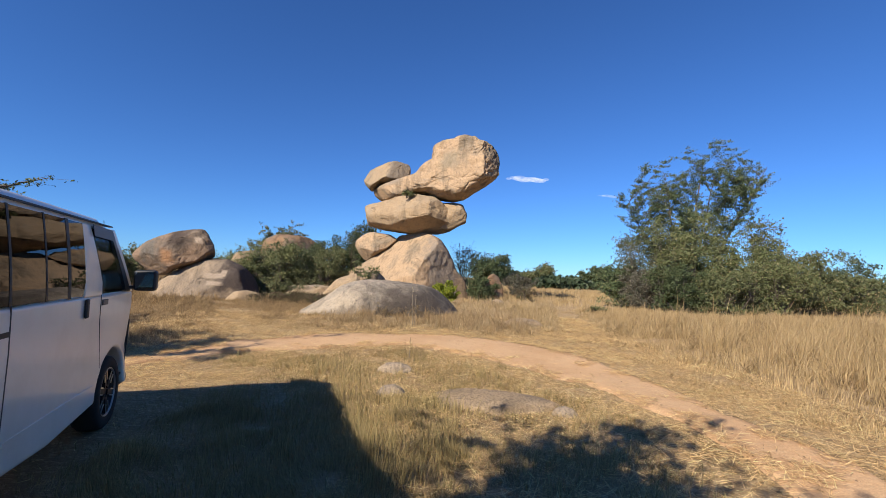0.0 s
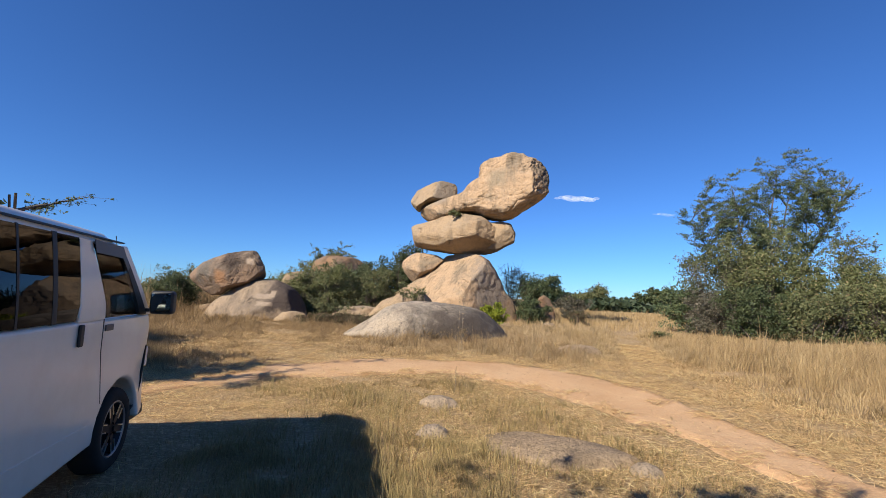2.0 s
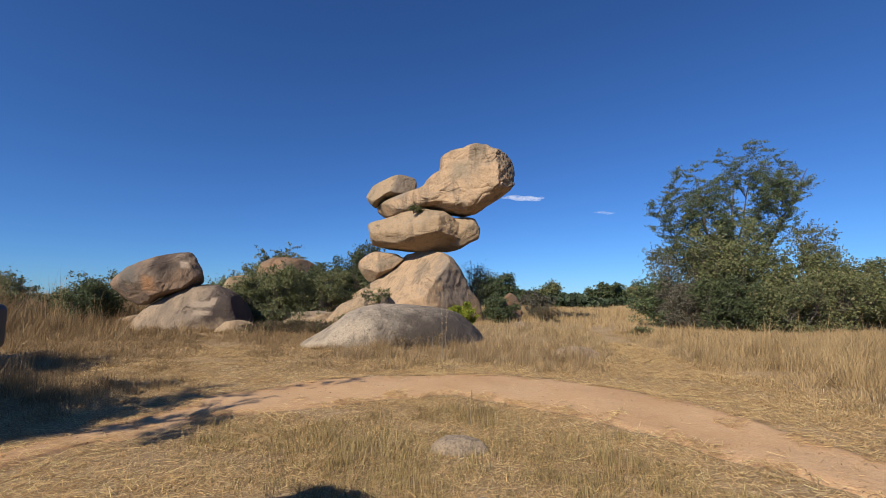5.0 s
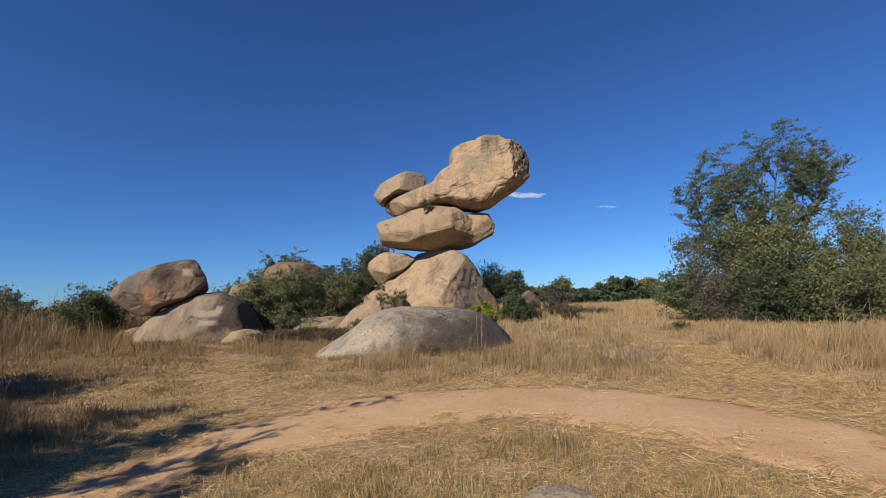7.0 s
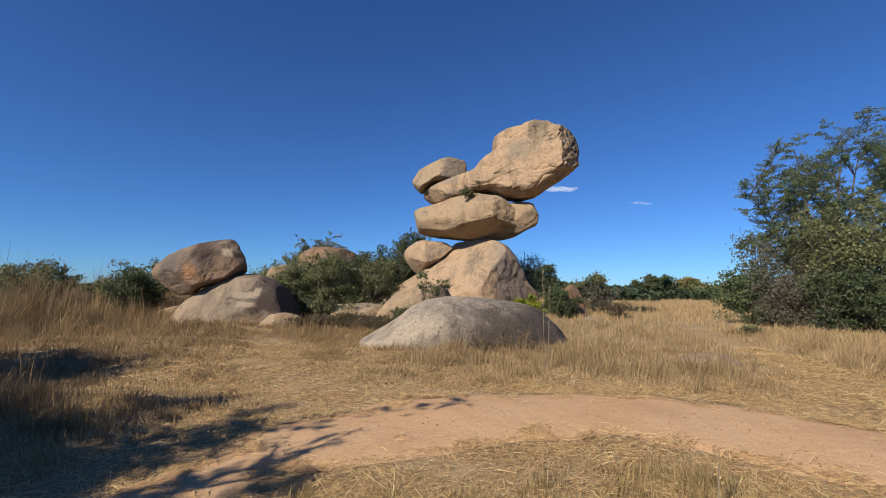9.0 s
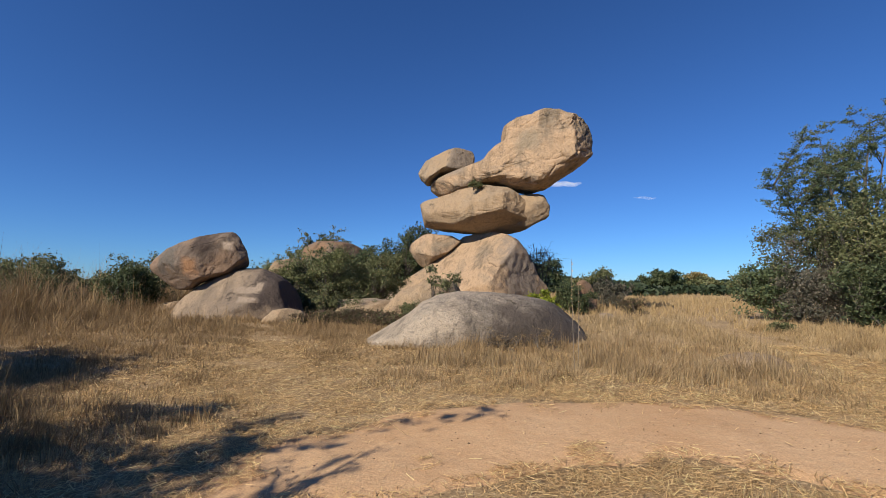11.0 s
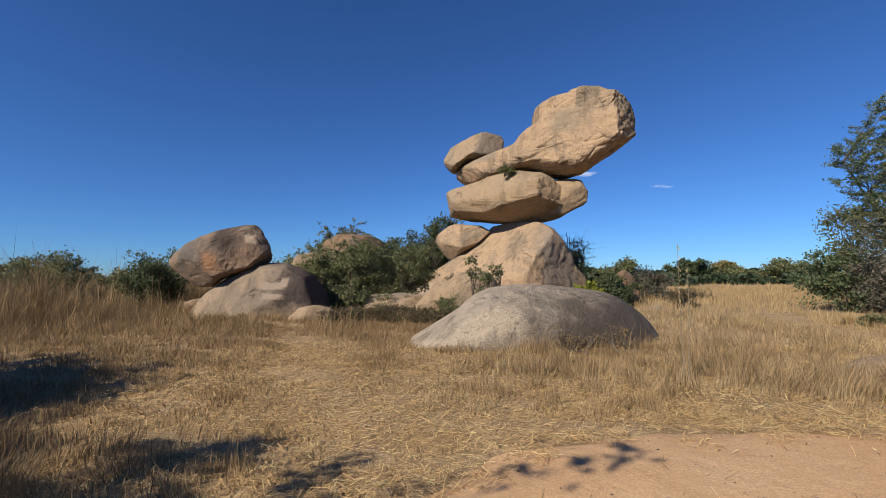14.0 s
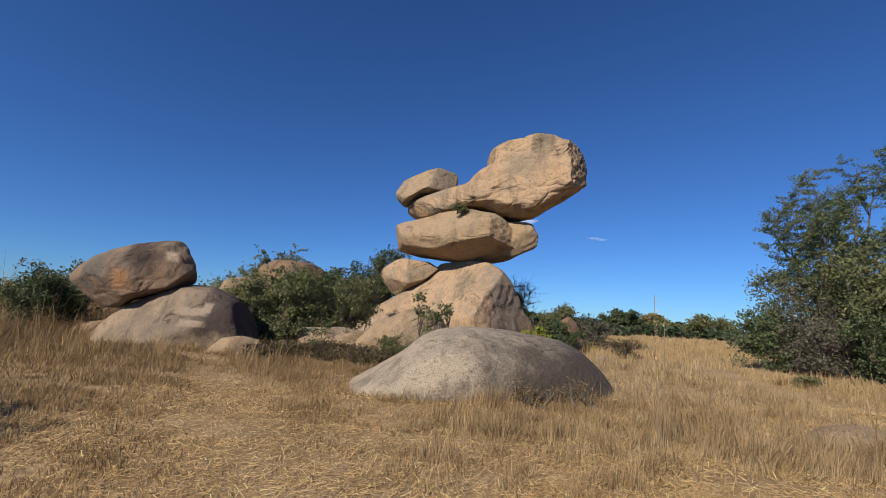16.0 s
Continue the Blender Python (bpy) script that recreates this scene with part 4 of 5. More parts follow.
def grass_height(x, y):
    """How tall the grass stands, in metres."""
    h = 0.095 + 0.11 * smooth(y, 11.2, 14.5) * smooth(x, -6.5, -2.5)
    right = smooth(x, 4.0 + 0.10 * np.maximum(0, y - 8), 7.2 + 0.10 * np.maximum(0, y - 8))
    h = h + 0.37 * right
    h = h + 0.20 * smooth(y, 19, 26) * smooth(x, 0.5, 3) * (1 - 0.85 * right)
    h = h - 0.33 * right * smooth(y, 13.0, 18.5)
    h = h + 0.95 * smooth(-x, 13.5, 19.0) * smooth(y, 14, 21)
    h = h + 0.18 * smooth(y, 17, 21) * smooth(-x, 4, 8)
    h = h + 0.05 * smooth(y, 30, 40)
    h = h + 0.24 * np.exp(-((x - 1.5) / 1.3) ** 2 - ((y - 13.1) / 0.6) ** 2) + 0.40 * np.exp(-((x + 7.6) / 1.6) ** 2 - ((y - 9.6) / 1.0) ** 2)
    h = h * (1 + 0.34 * waves(x, y, 2.2, 41) + 0.34 * waves(x, y, 0.7, 42))
    h = h * (0.12 + 0.88 * smooth(near_line(x, y, FOOTPATH), 0.3, 0.85)) * (0.35 + 0.65 * smooth(near_line(x, y, TRAIL), 0.25, 0.9))
    verge = np.minimum(near_line(x, y, TRACK_EDGE_A), near_line(x, y, TRACK_EDGE_B))
    h = h * (0.22 + 0.78 * smooth(verge + 0.25 * waves(x, y, 1.0, 46), 0.15, 1.0))
    clearing = smooth(-x, 2.5, 4.5) * smooth(y, 7.5, 9.0) * smooth(-y, -17.5, -14.0) * smooth(x, -9.5, -7.5)
    h = h * (1 - 0.45 * clearing)
    yard = smooth(-x, 2.0, 3.2) * smooth(-y, -7.2, -6.2)
    return np.maximum(0.03, h * (1 - 0.72 * yard))


def scatter(n, x0, x1, y0, y1, rng, clump=5, spread=0.05, thin=0.0, loose=False):
    m = n // clump
    cx, cy = rng.uniform(x0, x1, m), rng.uniform(y0, y1, m)
    keep = waves(cx, cy, 1.4, 43) + 0.8 * waves(cx, cy, 0.5, 44) > rng.uniform(-1.3, 0.7, m) + thin - 0.35
    cx, cy = cx[keep], cy[keep]
    x = (cx[:, None] + rng.normal(0, spread, (len(cx), clump))).ravel()
    y = (cy[:, None] + rng.normal(0, spread, (len(cy), clump))).ravel()
    rim = np.minimum(near_line(x, y, TRACK_EDGE_A), near_line(x, y, TRACK_EDGE_B))
    ok = ~inside(x, y, TRACK_POLY) | (rng.uniform(size=len(x)) < 0.006 + 0.5 * np.exp(-rim / 0.26) * (waves(x, y, 0.7, 48) > -0.2)) | loose
    for sx, sy, rx, ry in STONES:
        ok &= ((x - sx) / rx) ** 2 + ((y - sy) / ry) ** 2 > 1
    return x[ok], y[ok]


def blades(name, x, y, h, width, bend, material, label, rng):
    """One mesh of bent tapering blades."""
    n = len(x)
    a = 3.2 * waves(x, y, 1.6, 61) + rng.normal(0, 1.1, n)
    lean = np.clip(bend * (0.85 + 0.75 * waves(x, y, 0.9, 62)), 0.1, 2.0) * rng.uniform(0.3, 1.4, n)
    d = np.stack([np.cos(a), np.sin(a), np.zeros(n)], 1)
    f = rng.uniform(0, 2 * math.pi, n)
    s = np.stack([np.cos(f), np.sin(f), np.zeros(n)], 1) * (width / 2)[:, None]
    b = np.stack([x, y, ground_height(x, y) - 0.01], 1)
    z = np.array([[0, 0, 1.0]])
    mid = b + z * (0.55 * h * np.cos(lean * 0.6))[:, None] + d * (0.55 * h * np.sin(lean * 0.6))[:, None]
    tip = mid + z * (0.45 * h * np.cos(np.minimum(1.9, lean * 1.5)))[:, None] + d * (0.45 * h * np.sin(np.minimum(1.9, lean * 1.5)))[:, None]
    tip[:, 2] = np.maximum(tip[:, 2], b[:, 2] + 0.02)
    v = np.stack([b - s, b + s, mid + 0.75 * s, mid - 0.75 * s, tip], 1).reshape(-1, 3)
    i = np.arange(n) * 5
    t = np.stack([np.stack([i, i + 1, i + 2], 1), np.stack([i, i + 2, i + 3], 1), np.stack([i + 3, i + 2, i + 4], 1)], 1).reshape(-1, 3)
    return tagged(grow(name, v, t, material), label, "grass", kind="stuff")


def sow(name, n, box, material, label, seed, scale=1.0, bend=0.55, clump=6, spread=0.06, where=None, lo=0.0, wide=0.0034, thin=0.0):
    rng = np.random.RandomState(seed)
    x, y = scatter(n, *box, rng, clump, spread, thin)
    h = grass_height(x, y) * rng.uniform(0.45, 1.15, len(x)) * np.where(rng.uniform(size=len(x)) < 0.08, 1.7, 1.0) * scale
    ok = h > lo
    if where:
        ok &= where(x, y, rng)
    x, y, h = x[ok], y[ok], h[ok]
    width = wide + 0.00042 * np.hypot(x + 2, y - 4)
    blades(name, x, y, h, width * rng.uniform(0.7, 1.4, len(x)), bend, material, label, rng)


gold_side = lambda x, y, rng: x + 0.4 * waves(x, y, 2.0, 45) > 2.6 + rng.uniform(-1.2, 1.2, len(x))
brown_side = lambda x, y, rng: x + 0.4 * waves(x, y, 2.0, 45) <= 2.6 + rng.uniform(-1.2, 1.2, len(x))
sow("short_grass", 150000, (-10, 5, 1.2, 15), grass_brown, "short dry brown grass round the track", 401, 1.0, 1.15, where=brown_side, wide=0.003)
sow("short_grass", 90000, (-3.6, 2.6, 1.0, 8.6), grass_green, "short half green grass on the island", 402, 1.2, 0.8)
sow("short_grass", 36000, (-2.7, 0.2, 1.6, 5.4), grass_green, "half green grass in the shade beside the van", 413, 1.7, 0.7)
sow("tall_grass", 150000, (3, 17, 1.5, 22), grass_gold, "tall golden dry grass", 403, 1.0, 0.85, 9, 0.10, where=gold_side)
weed_side = lambda x, y, rng: x + 0.8 * waves(x, y, 3.0, 47) < -3.2 + rng.uniform(-2.5, 2.5, len(x))
straw_side = lambda x, y, rng: x + 0.8 * waves(x, y, 3.0, 47) >= -3.2 + rng.uniform(-2.5, 2.5, len(x))
sow("dry_grass", 120000, (-9, 6, 13, 25), grass_brown, "knee-high dry brown grass before the boulders", 404, 0.8, 1.0, 8, 0.09, where=straw_side)
sow("weedy_grass", 130000, (-17, 0, 12, 25), grass_weed, "low dull brown weedy grass before the boulders", 408, 0.9, 0.9, 8, 0.08, where=weed_side)
sow("weedy_grass", 60000, (-10, 2.5, 8, 16.5), grass_weed, "brown weed tufts in the trodden clearing", 410, 1.7, 0.75, 34, 0.10, thin=0.75, wide=0.003)
sow("weedy_grass", 110000, (-20, -5, 9.5, 20), grass_weed, "low brown weeds along the clearing's edge", 412, 1.5, 0.85, 8, 0.08)
sow("weedy_grass", 75000, (3, 17, 2, 22), grass_weed, "brown weeds among the golden grass", 409, 0.95, 0.8, 30, 0.16, where=gold_side, thin=0.35)
sow("tall_grass", 90000, (0, 40, 20, 60), grass_gold, "pale golden grass on the plain", 405, 1.05, 0.4, wide=0.006)
sow("tall_grass", 70000, (-36, -9, 12, 40), grass_weed, "tall brown dry grass", 406, 1.05, 0.4, wide=0.006)
sow("tall_grass", 40000, (-60, 90, 40, 110), grass_gold, "distant pale golden grass", 407, 1.0, 0.4, wide=0.02, spread=0.3)


def straws():
    """Flattened straw lying about the clearing."""
    rng = np.random.RandomState(411)
    x, y = scatter(520000, -9, 5.2, 1.2, 17, rng, 7, 0.12, loose=True)
    edge = inside(x, y, TRACK_POLY)
    rim = np.minimum(near_line(x, y, TRACK_EDGE_A), near_line(x, y, TRACK_EDGE_B))
    keep = ~edge | (rng.uniform(size=len(x)) < 0.014 + 0.9 * smooth(0.30 + 0.26 * waves(x, y, 0.7, 48) + 0.12 * waves(x, y, 0.22, 50) - rim, -0.06, 0.14))
    keep &= rng.uniform(size=len(x)) < 1 - 0.6 * smooth(y + 1.2 * waves(x, y, 2.0, 49), 9.5, 12.5) * smooth(-x, 1.0, 4.0)
    keep &= grass_height(x, y) < 0.45
    keep &= (x > -0.9 + 0.3 * waves(x, y, 1.5, 71)) | (y > 5.6) | (rng.uniform(size=len(x)) < 0.04)
    x, y = x[keep], y[keep]
    n = len(x)
    a = 2.4 * waves(x, y, 0.9, 63) + rng.normal(0, 0.9, n) + np.where(rng.uniform(size=n) < 0.3, 1.5, 0)
    long = rng.uniform(0.018, 0.065, n) * np.where(rng.uniform(size=n) < 0.08, 1.9, 1.0)
    d = np.stack([np.cos(a), np.sin(a), rng.normal(0.05, 0.16, n)], 1) * long[:, None]
    wide = (0.0013 + 0.00019 * np.hypot(x + 2, y - 4)) * rng.uniform(0.7, 1.4, n)
    s = np.stack([-np.sin(a), np.cos(a), rng.normal(0, 0.3, n)], 1) * wide[:, None]
    bed = np.where(inside(x, y, TRACK_POLY), 0.030, 0.004)
    c = np.stack([x, y, ground_height(x, y) + bed + 0.028 * rng.uniform(size=n) ** 2 + np.abs(d[:, 2])], 1)
    v = np.stack([c - d - s, c - d + s, c + d + 0.6 * s, c + d - 0.6 * s], 1).reshape(-1, 3)
    return tagged(grow("straw", v, np.arange(4 * n).reshape(-1, 4), grass_straw), "flattened pale straw on the ground", "straw", kind="stuff")


straws()


def pebbles():
    """Small stones, clods and crumbs of straw on the bare dirt."""
    rng = np.random.RandomState(431)
    x, y = rng.uniform(-7, 4, 6000), rng.uniform(1, 12, 6000)
    ok = inside(x, y, TRACK_POLY)
    x, y = x[ok], y[ok]
    n = len(x)
    s = 0.004 + 0.010 * rng.uniform(size=n) ** 4
    octa = np.array([[1, 0, 0], [-1, 0, 0], [0, 1, 0], [0, -1, 0], [0, 0, 0.7], [0, 0, -0.7]], dtype=float)
    v = octa[None] * s[:, None, None] * rng.uniform(0.6, 1.4, (n, 6, 1)) + np.stack([x, y, ground_height(x, y) + 0.028], 1)[:, None]
    f = np.array([[0, 2, 4], [2, 1, 4], [1, 3, 4], [3, 0, 4], [2, 0, 5], [1, 2, 5], [3, 1, 5], [0, 3, 5]])
    faces = (np.arange(n) * 6)[:, None, None] + f[None]
    return tagged(grow("pebbles", v.reshape(-1, 3), faces.reshape(-1, 3), granite_brown), "small stones scattered over the bare track", "pebbles", kind="stuff")


pebbles()


def stalks():
    """Two tall dry stalks that stand above the grass, and one on the island."""
    rng = np.random.RandomState(421)
    for x, y, h, lean in ((-0.86, 13.4, 1.95, -0.02), (-0.80, 13.4, 1.62, 0.05), (-0.55, 8.0, 0.42, 0.02)):
        ob = new("stalk")
        ob.location = (x, y, -0.02)
        grow("stem", *tubes([limb((0, 0, 0), (lean, 0, h), 0.007, 0.003, rng, 8, 0.02)], 5), twig_pale, ob)
        pts = np.array([[lean * (0.45 + 0.55 * k / 24), 0, h * (0.45 + 0.55 * k / 24)] for k in range(24)]) + rng.normal(0, 0.012, (24, 3))
        tagged(grow("seed_head", *leaves(pts, 0.012, rng, 3.0), grass_straw, ob), kind="stuff")
        tagged(ob, "tall dry seed stalk standing above the grass", "stalk", "dry stalks")


stalks()


# ---------------------------------------------------------------- far house, far rocks, clouds
def far_house():
    """A low white house with a pale roof at the edge of the plain."""
    white, roof_mat = plain("house_wall", (0.70, 0.66, 0.60), 0.9, 0.1), plain("house_roof", (0.42, 0.30, 0.24), 0.8, 0.2)
    ob = new("house")
    ob.matrix_world = pose(60.0, 120.0, -0.9, 0, 0, -8)
    bm = bmesh.new()
    boxed(bm, -4.5, 4.5, -2.6, 2.6, 0, 2.3)
    part("wall", bm, white, ob)
    bm = bmesh.new()
    for v in boxed(bm, -4.9, 4.9, -3.0, 3.0, 2.3, 3.1):
        if v.co.z > 2.5:
            v.co.y *= 0.1
    part("roof", bm, roof_mat, ob)
    for x0 in (-3.2, -0.4, 2.2):
        bm = bmesh.new()
        boxed(bm, x0, x0 + 1.0, -2.63, -2.55, 1.0, 1.9)
        part("window", bm, black_pane, ob)
    return tagged(ob, "low white house at the edge of the plain", "house")


black_pane = plain("dark_pane", (0.03, 0.035, 0.04), 0.2)
far_house()
for x, y, z, half, tall, deep, text in ((52.0, 120.0, 0.7, 1.5, 1.6, 1.4, "ochre rock standing far across the plain"), (52.1, 120.0, 2.75, 2.5, 0.95, 1.6, "ochre rock balanced far across the plain"),
                                        (29.0, 95.0, 0.3, 2.8, 1.1, 2.0, "grey rock lying far across the plain")):
    rock("rock", (x, y, z), (1.0, 0.0), (0.0, 1.0), [(-half, 0), (-0.7 * half, 0.6 * tall), (0, tall), (0.8 * half, 0.6 * tall), (half, -0.1), (0.5 * half, -0.8 * tall), (-0.6 * half, -0.8 * tall)], (deep, deep),
         granite_ochre if z > 0.5 else granite_grey, text, 3, seed=int(70 + z * 10))


def cloud(place, width, seed, density):
    """A wisp of fair-weather cloud: thin white billows that let the blue through."""
    m = Nodes("cloud_%d" % seed, 1.0, 0.0)
    m.tree.nodes.remove(m.bsdf)
    t = m.add("ShaderNodeBsdfTransparent")
    lit = m.add("ShaderNodeEmission", Color=(1.0, 0.98, 0.96, 1), Strength=0.95)
    mixer = m.add("ShaderNodeMixShader")
    fac = m.math("MULTIPLY", m.ramp(m.noise(9.0 / width, 6, 0.7, warp=0.8), [(0.34, 0.0), (0.78, 1.0)]), density)
    m.link(fac, mixer.inputs[0])
    m.link(t.outputs[0], mixer.inputs[1])
    m.link(lit.outputs[0], mixer.inputs[2])
    m.link(mixer.outputs[0], m.tree.nodes["Material Output"].inputs[0])
    rng = np.random.RandomState(seed)
    bm = bmesh.new()
    for k in range(9):
        u = (k + rng.uniform(0.2, 0.8)) / 9 - 0.5
        s = width * (0.03 + 0.075 * (1 - 4 * u * u) * rng.uniform(0.5, 1))
        rise = width * (rng.normal(0, 0.022) + 0.03 * (1 - 4 * (u + 0.1) ** 2))
        for v in bmesh.ops.create_icosphere(bm, subdivisions=2, radius=1)["verts"]:
            v.co = Vector((u * width + v.co.x * s * 1.9, v.co.y * s, v.co.z * s * 0.75 + rise))
    ob = part("backdrop_cloud", bm, m.mat, smooth=True)
    ob.location = place
    return tagged(ob, "small white wisp of cloud in blue sky", "cloud", kind="structure")


cloud((283, 1500, 338), 140, 501, 0.24)
cloud((562, 1500, 289), 70, 502, 0.10)


# ---------------------------------------------------------------- van
paint_white = Nodes("van_paint", 0.28, 0.5)
paint_white.colour(paint_white.mix(paint_white.ramp(paint_white.noise(1.6, 6, 0.65), [(0.45, 0.0), (0.75, 1.0)]), (0.75, 0.69, 0.60), (0.63, 0.565, 0.47)))
paint_white.bump(paint_white.noise(1.3, 2), 0.06, 0.05)
paint_white.bsdf.inputs["Coat Weight"].default_value = 0.35
paint_white.bsdf.inputs["Coat Roughness"].default_value = 0.05
van_paint = paint_white.mat
black_plastic = plain("black_plastic", (0.018, 0.018, 0.018), 0.55, 0.4)
rubber = plain("rubber", (0.022, 0.021, 0.020), 0.85, 0.2, wear=0.35)
rim_black = plain("rim_black", (0.012, 0.012, 0.013), 0.55, 0.3)
silver = plain("bright_metal", (0.62, 0.62, 0.62), 0.28, 0.5, 0.9)
seat_cloth = plain("seat_cloth", (0.035, 0.035, 0.04), 0.9, 0.2)
lamp_clear = plain("lamp_clear", (0.55, 0.56, 0.58), 0.12, 0.6)
lamp_red = plain("lamp_red", (0.35, 0.02, 0.02), 0.2, 0.6)
mirror_glass = plain("mirror_glass", (0.8, 0.8, 0.8), 0.03, 0.5, 1.0, 0.0)


def tinted(name, tint, ior):
    m = Nodes(name)
    m.tree.nodes.remove(m.bsdf)
    t = m.add("ShaderNodeBsdfTransparent", Color=(*tint, 1))
    g = m.add("ShaderNodeBsdfGlossy", Color=(0.95, 0.96, 1, 1), Roughness=0.01)
    f = m.add("ShaderNodeFresnel", IOR=ior)
    mixer = m.add("ShaderNodeMixShader")
    for a, b in ((f.outputs[0], mixer.inputs[0]), (t.outputs[0], mixer.inputs[1]), (g.outputs[0], mixer.inputs[2]), (mixer.outputs[0], m.tree.nodes["Material Output"].inputs[0])):
        m.link(a, b)
    return m.mat


glass_tinted = tinted("tinted_glass", (0.03, 0.033, 0.04), 1.33)
glass_clear = tinted("clear_glass", (0.85, 0.88, 0.87), 1.2)

VAN_W = 1.66
BELT, GUTTER, LEAN_IN = 1.26, 1.86, 0.06


def arc(cx, cz, r, a0, a1, n=12):
    return [(cx + r * math.cos(radians(a0 + (a1 - a0) * k / n)), cz + r * math.sin(radians(a0 + (a1 - a0) * k / n))) for k in range(n + 1)]


def side_y(z):
    """How far the side leans in at that height."""
    return LEAN_IN * max(0.0, (z - BELT) / (GUTTER - BELT)) ** 1.6


def slab(corners, out, thick, left=False):
    """A thin panel on the side of the van between (forward, height) corners, standing proud by out."""
    bm = bmesh.new()
    corners = [(f, BELT + (z - BELT) * 1.11 if z > BELT else z) for f, z in corners]
    rows = []
    for depth in (-out, thick - out):
        rows.append([bm.verts.new((f, VAN_W - depth if left else depth, z)) for f, z in corners])
    bm.faces.new(rows[0])
    bm.faces.new(rows[1][::-1])
    n = len(corners)
    for k in range(n):
        bm.faces.new((rows[0][k], rows[0][(k + 1) % n], rows[1][(k + 1) % n], rows[1][k]))
    bmesh.ops.recalc_face_normals(bm, faces=bm.faces)
    z, top = BELT + 0.03, max(z for _, z in corners)
    while z < top - 0.01:
        bmesh.ops.bisect_plane(bm, geom=bm.verts[:] + bm.edges[:] + bm.faces[:], plane_co=(0, 0, z), plane_no=(0, 0, 1))
        z += 0.03
    for v in bm.verts:
        v.co.y += -side_y(v.co.z) if left else side_y(v.co.z)
    return bm


smoked = plain("smoked_visor", (0.03, 0.032, 0.036), 0.35, 0.4)


def build_van():
    van = new("van")
    van.matrix_world = pose(-3.05, 4.17, 0, 0, 0, 111.5)
    # lower body with wheel arches
    outline = [(-3.95, 0.36)] + [(-3.1, 0.31)] + arc(-2.55, 0.33, 0.41, 180, 0) + [(-1.2, 0.28)] + arc(0.06, 0.33, 0.41, 180, 0) + \
        [(0.52, 0.32), (0.74, 0.34), (0.82, 0.50), (0.84, 0.75), (0.79, 0.98), (0.66, 1.15), (0.55, BELT), (-3.95, BELT), (-4.0, 0.9)]
    bm = bmesh.new()
    nose = lambda f, z: 0.10 * max(0, (f - 0.5) / 0.34) ** 2
    a = [bm.verts.new((f, nose(f, z), z)) for f, z in outline]
    b = [bm.verts.new((f, VAN_W - nose(f, z), z)) for f, z in outline]
    sides = [bm.faces.new(a), bm.faces.new(b[::-1])]
    for k in range(len(a)):
        j = (k + 1) % len(a)
        bm.faces.new((a[k], b[k], b[j], a[j]))
    bmesh.ops.recalc_face_normals(bm, faces=bm.faces)
    bmesh.ops.triangulate(bm, faces=sides)
    bevelled(part("body", bm, van_paint, van), 0.035, 3, 30)
    # roof, rounded across and towards the front
    bm = bmesh.new()
    section = [(0.0, 0.0), (0.012, 0.05), (0.05, 0.10), (0.22, 0.145), (0.74, 0.17)]
    half = [(LEAN_IN - 0.004 + u, GUTTER - 0.04 + w) for u, w in section]
    ring = half + [(VAN_W - y, z) for y, z in half[::-1]]
    last = None
    for f, drop, pull in ((-3.98, 0.03, 0.02), (-3.85, 0.0, 0.0), (-1.5, 0.0, 0.0), (-0.3, 0.01, 0.0), (-0.08, 0.045, 0.02), (0.06, 0.10, 0.05)):
        row = [bm.verts.new((f, y + (pull if y < 0.8 else -pull), max(GUTTER - 0.05, z - drop * min(1, (z - GUTTER + 0.04) / 0.1)))) for y, z in ring]
        if last:
            for k in range(len(row) - 1):
                bm.faces.new((last[k], last[k + 1], row[k + 1], row[k]))
            bm.faces.new((last[-1], last[0], row[0], row[-1]))
        else:
            bm.faces.new(row)
        last = row
    bm.faces.new(last[::-1])
    bmesh.ops.recalc_face_normals(bm, faces=bm.faces)
    bevelled(part("roof", bm, van_paint, van), 0.012, 2, 40)
    for left in (False, True):
        part("gutter", slab([(-3.9, 1.803), (-0.05, 1.80), (-0.03, 1.811), (-3.9, 1.815)], 0.012, 0.03, left), black_plastic, van)
        for corners in ([(-0.745, BELT - 0.01), (-0.36, BELT - 0.01), (-0.36, 1.36), (-0.57, 1.785), (-0.745, 1.785)],
                        [(0.42, BELT - 0.01), (0.57, BELT - 0.01), (0.05, 1.79), (-0.10, 1.785)],
                        [(-4.0, BELT - 0.01), (-3.72, BELT - 0.01), (-3.76, 1.79), (-3.97, 1.79)]):
            bevelled(part("pillar", slab(corners, 0.0, 0.055, left), van_paint, van), 0.01, 2)
        part("door_pillar_trim", slab([(0.30, BELT), (0.45, BELT), (-0.06, 1.775), (-0.12, 1.775)], 0.004, 0.03, left), black_plastic, van)
        for name, corners in (("side_window", [(-1.03, 1.265), (-0.80, 1.265), (-0.755, 1.36), (-0.755, 1.775), (-1.03, 1.775)]),
                              ("side_window", [(-1.40, 1.265), (-1.08, 1.265), (-1.08, 1.775), (-1.40, 1.775)]),
                              ("side_window", [(-1.83, 1.265), (-1.42, 1.265), (-1.42, 1.775), (-1.83, 1.775)]),
                              ("side_window", [(-2.75, 1.265), (-1.855, 1.265), (-1.855, 1.775), (-2.75, 1.775)]),
                              ("side_window", [(-3.72, 1.265), (-2.78, 1.265), (-2.78, 1.775), (-3.75, 1.775)])):
            pane = part(name, slab(corners, 0.002, 0.006, left), glass_tinted, van)
            pane.visible_shadow = False
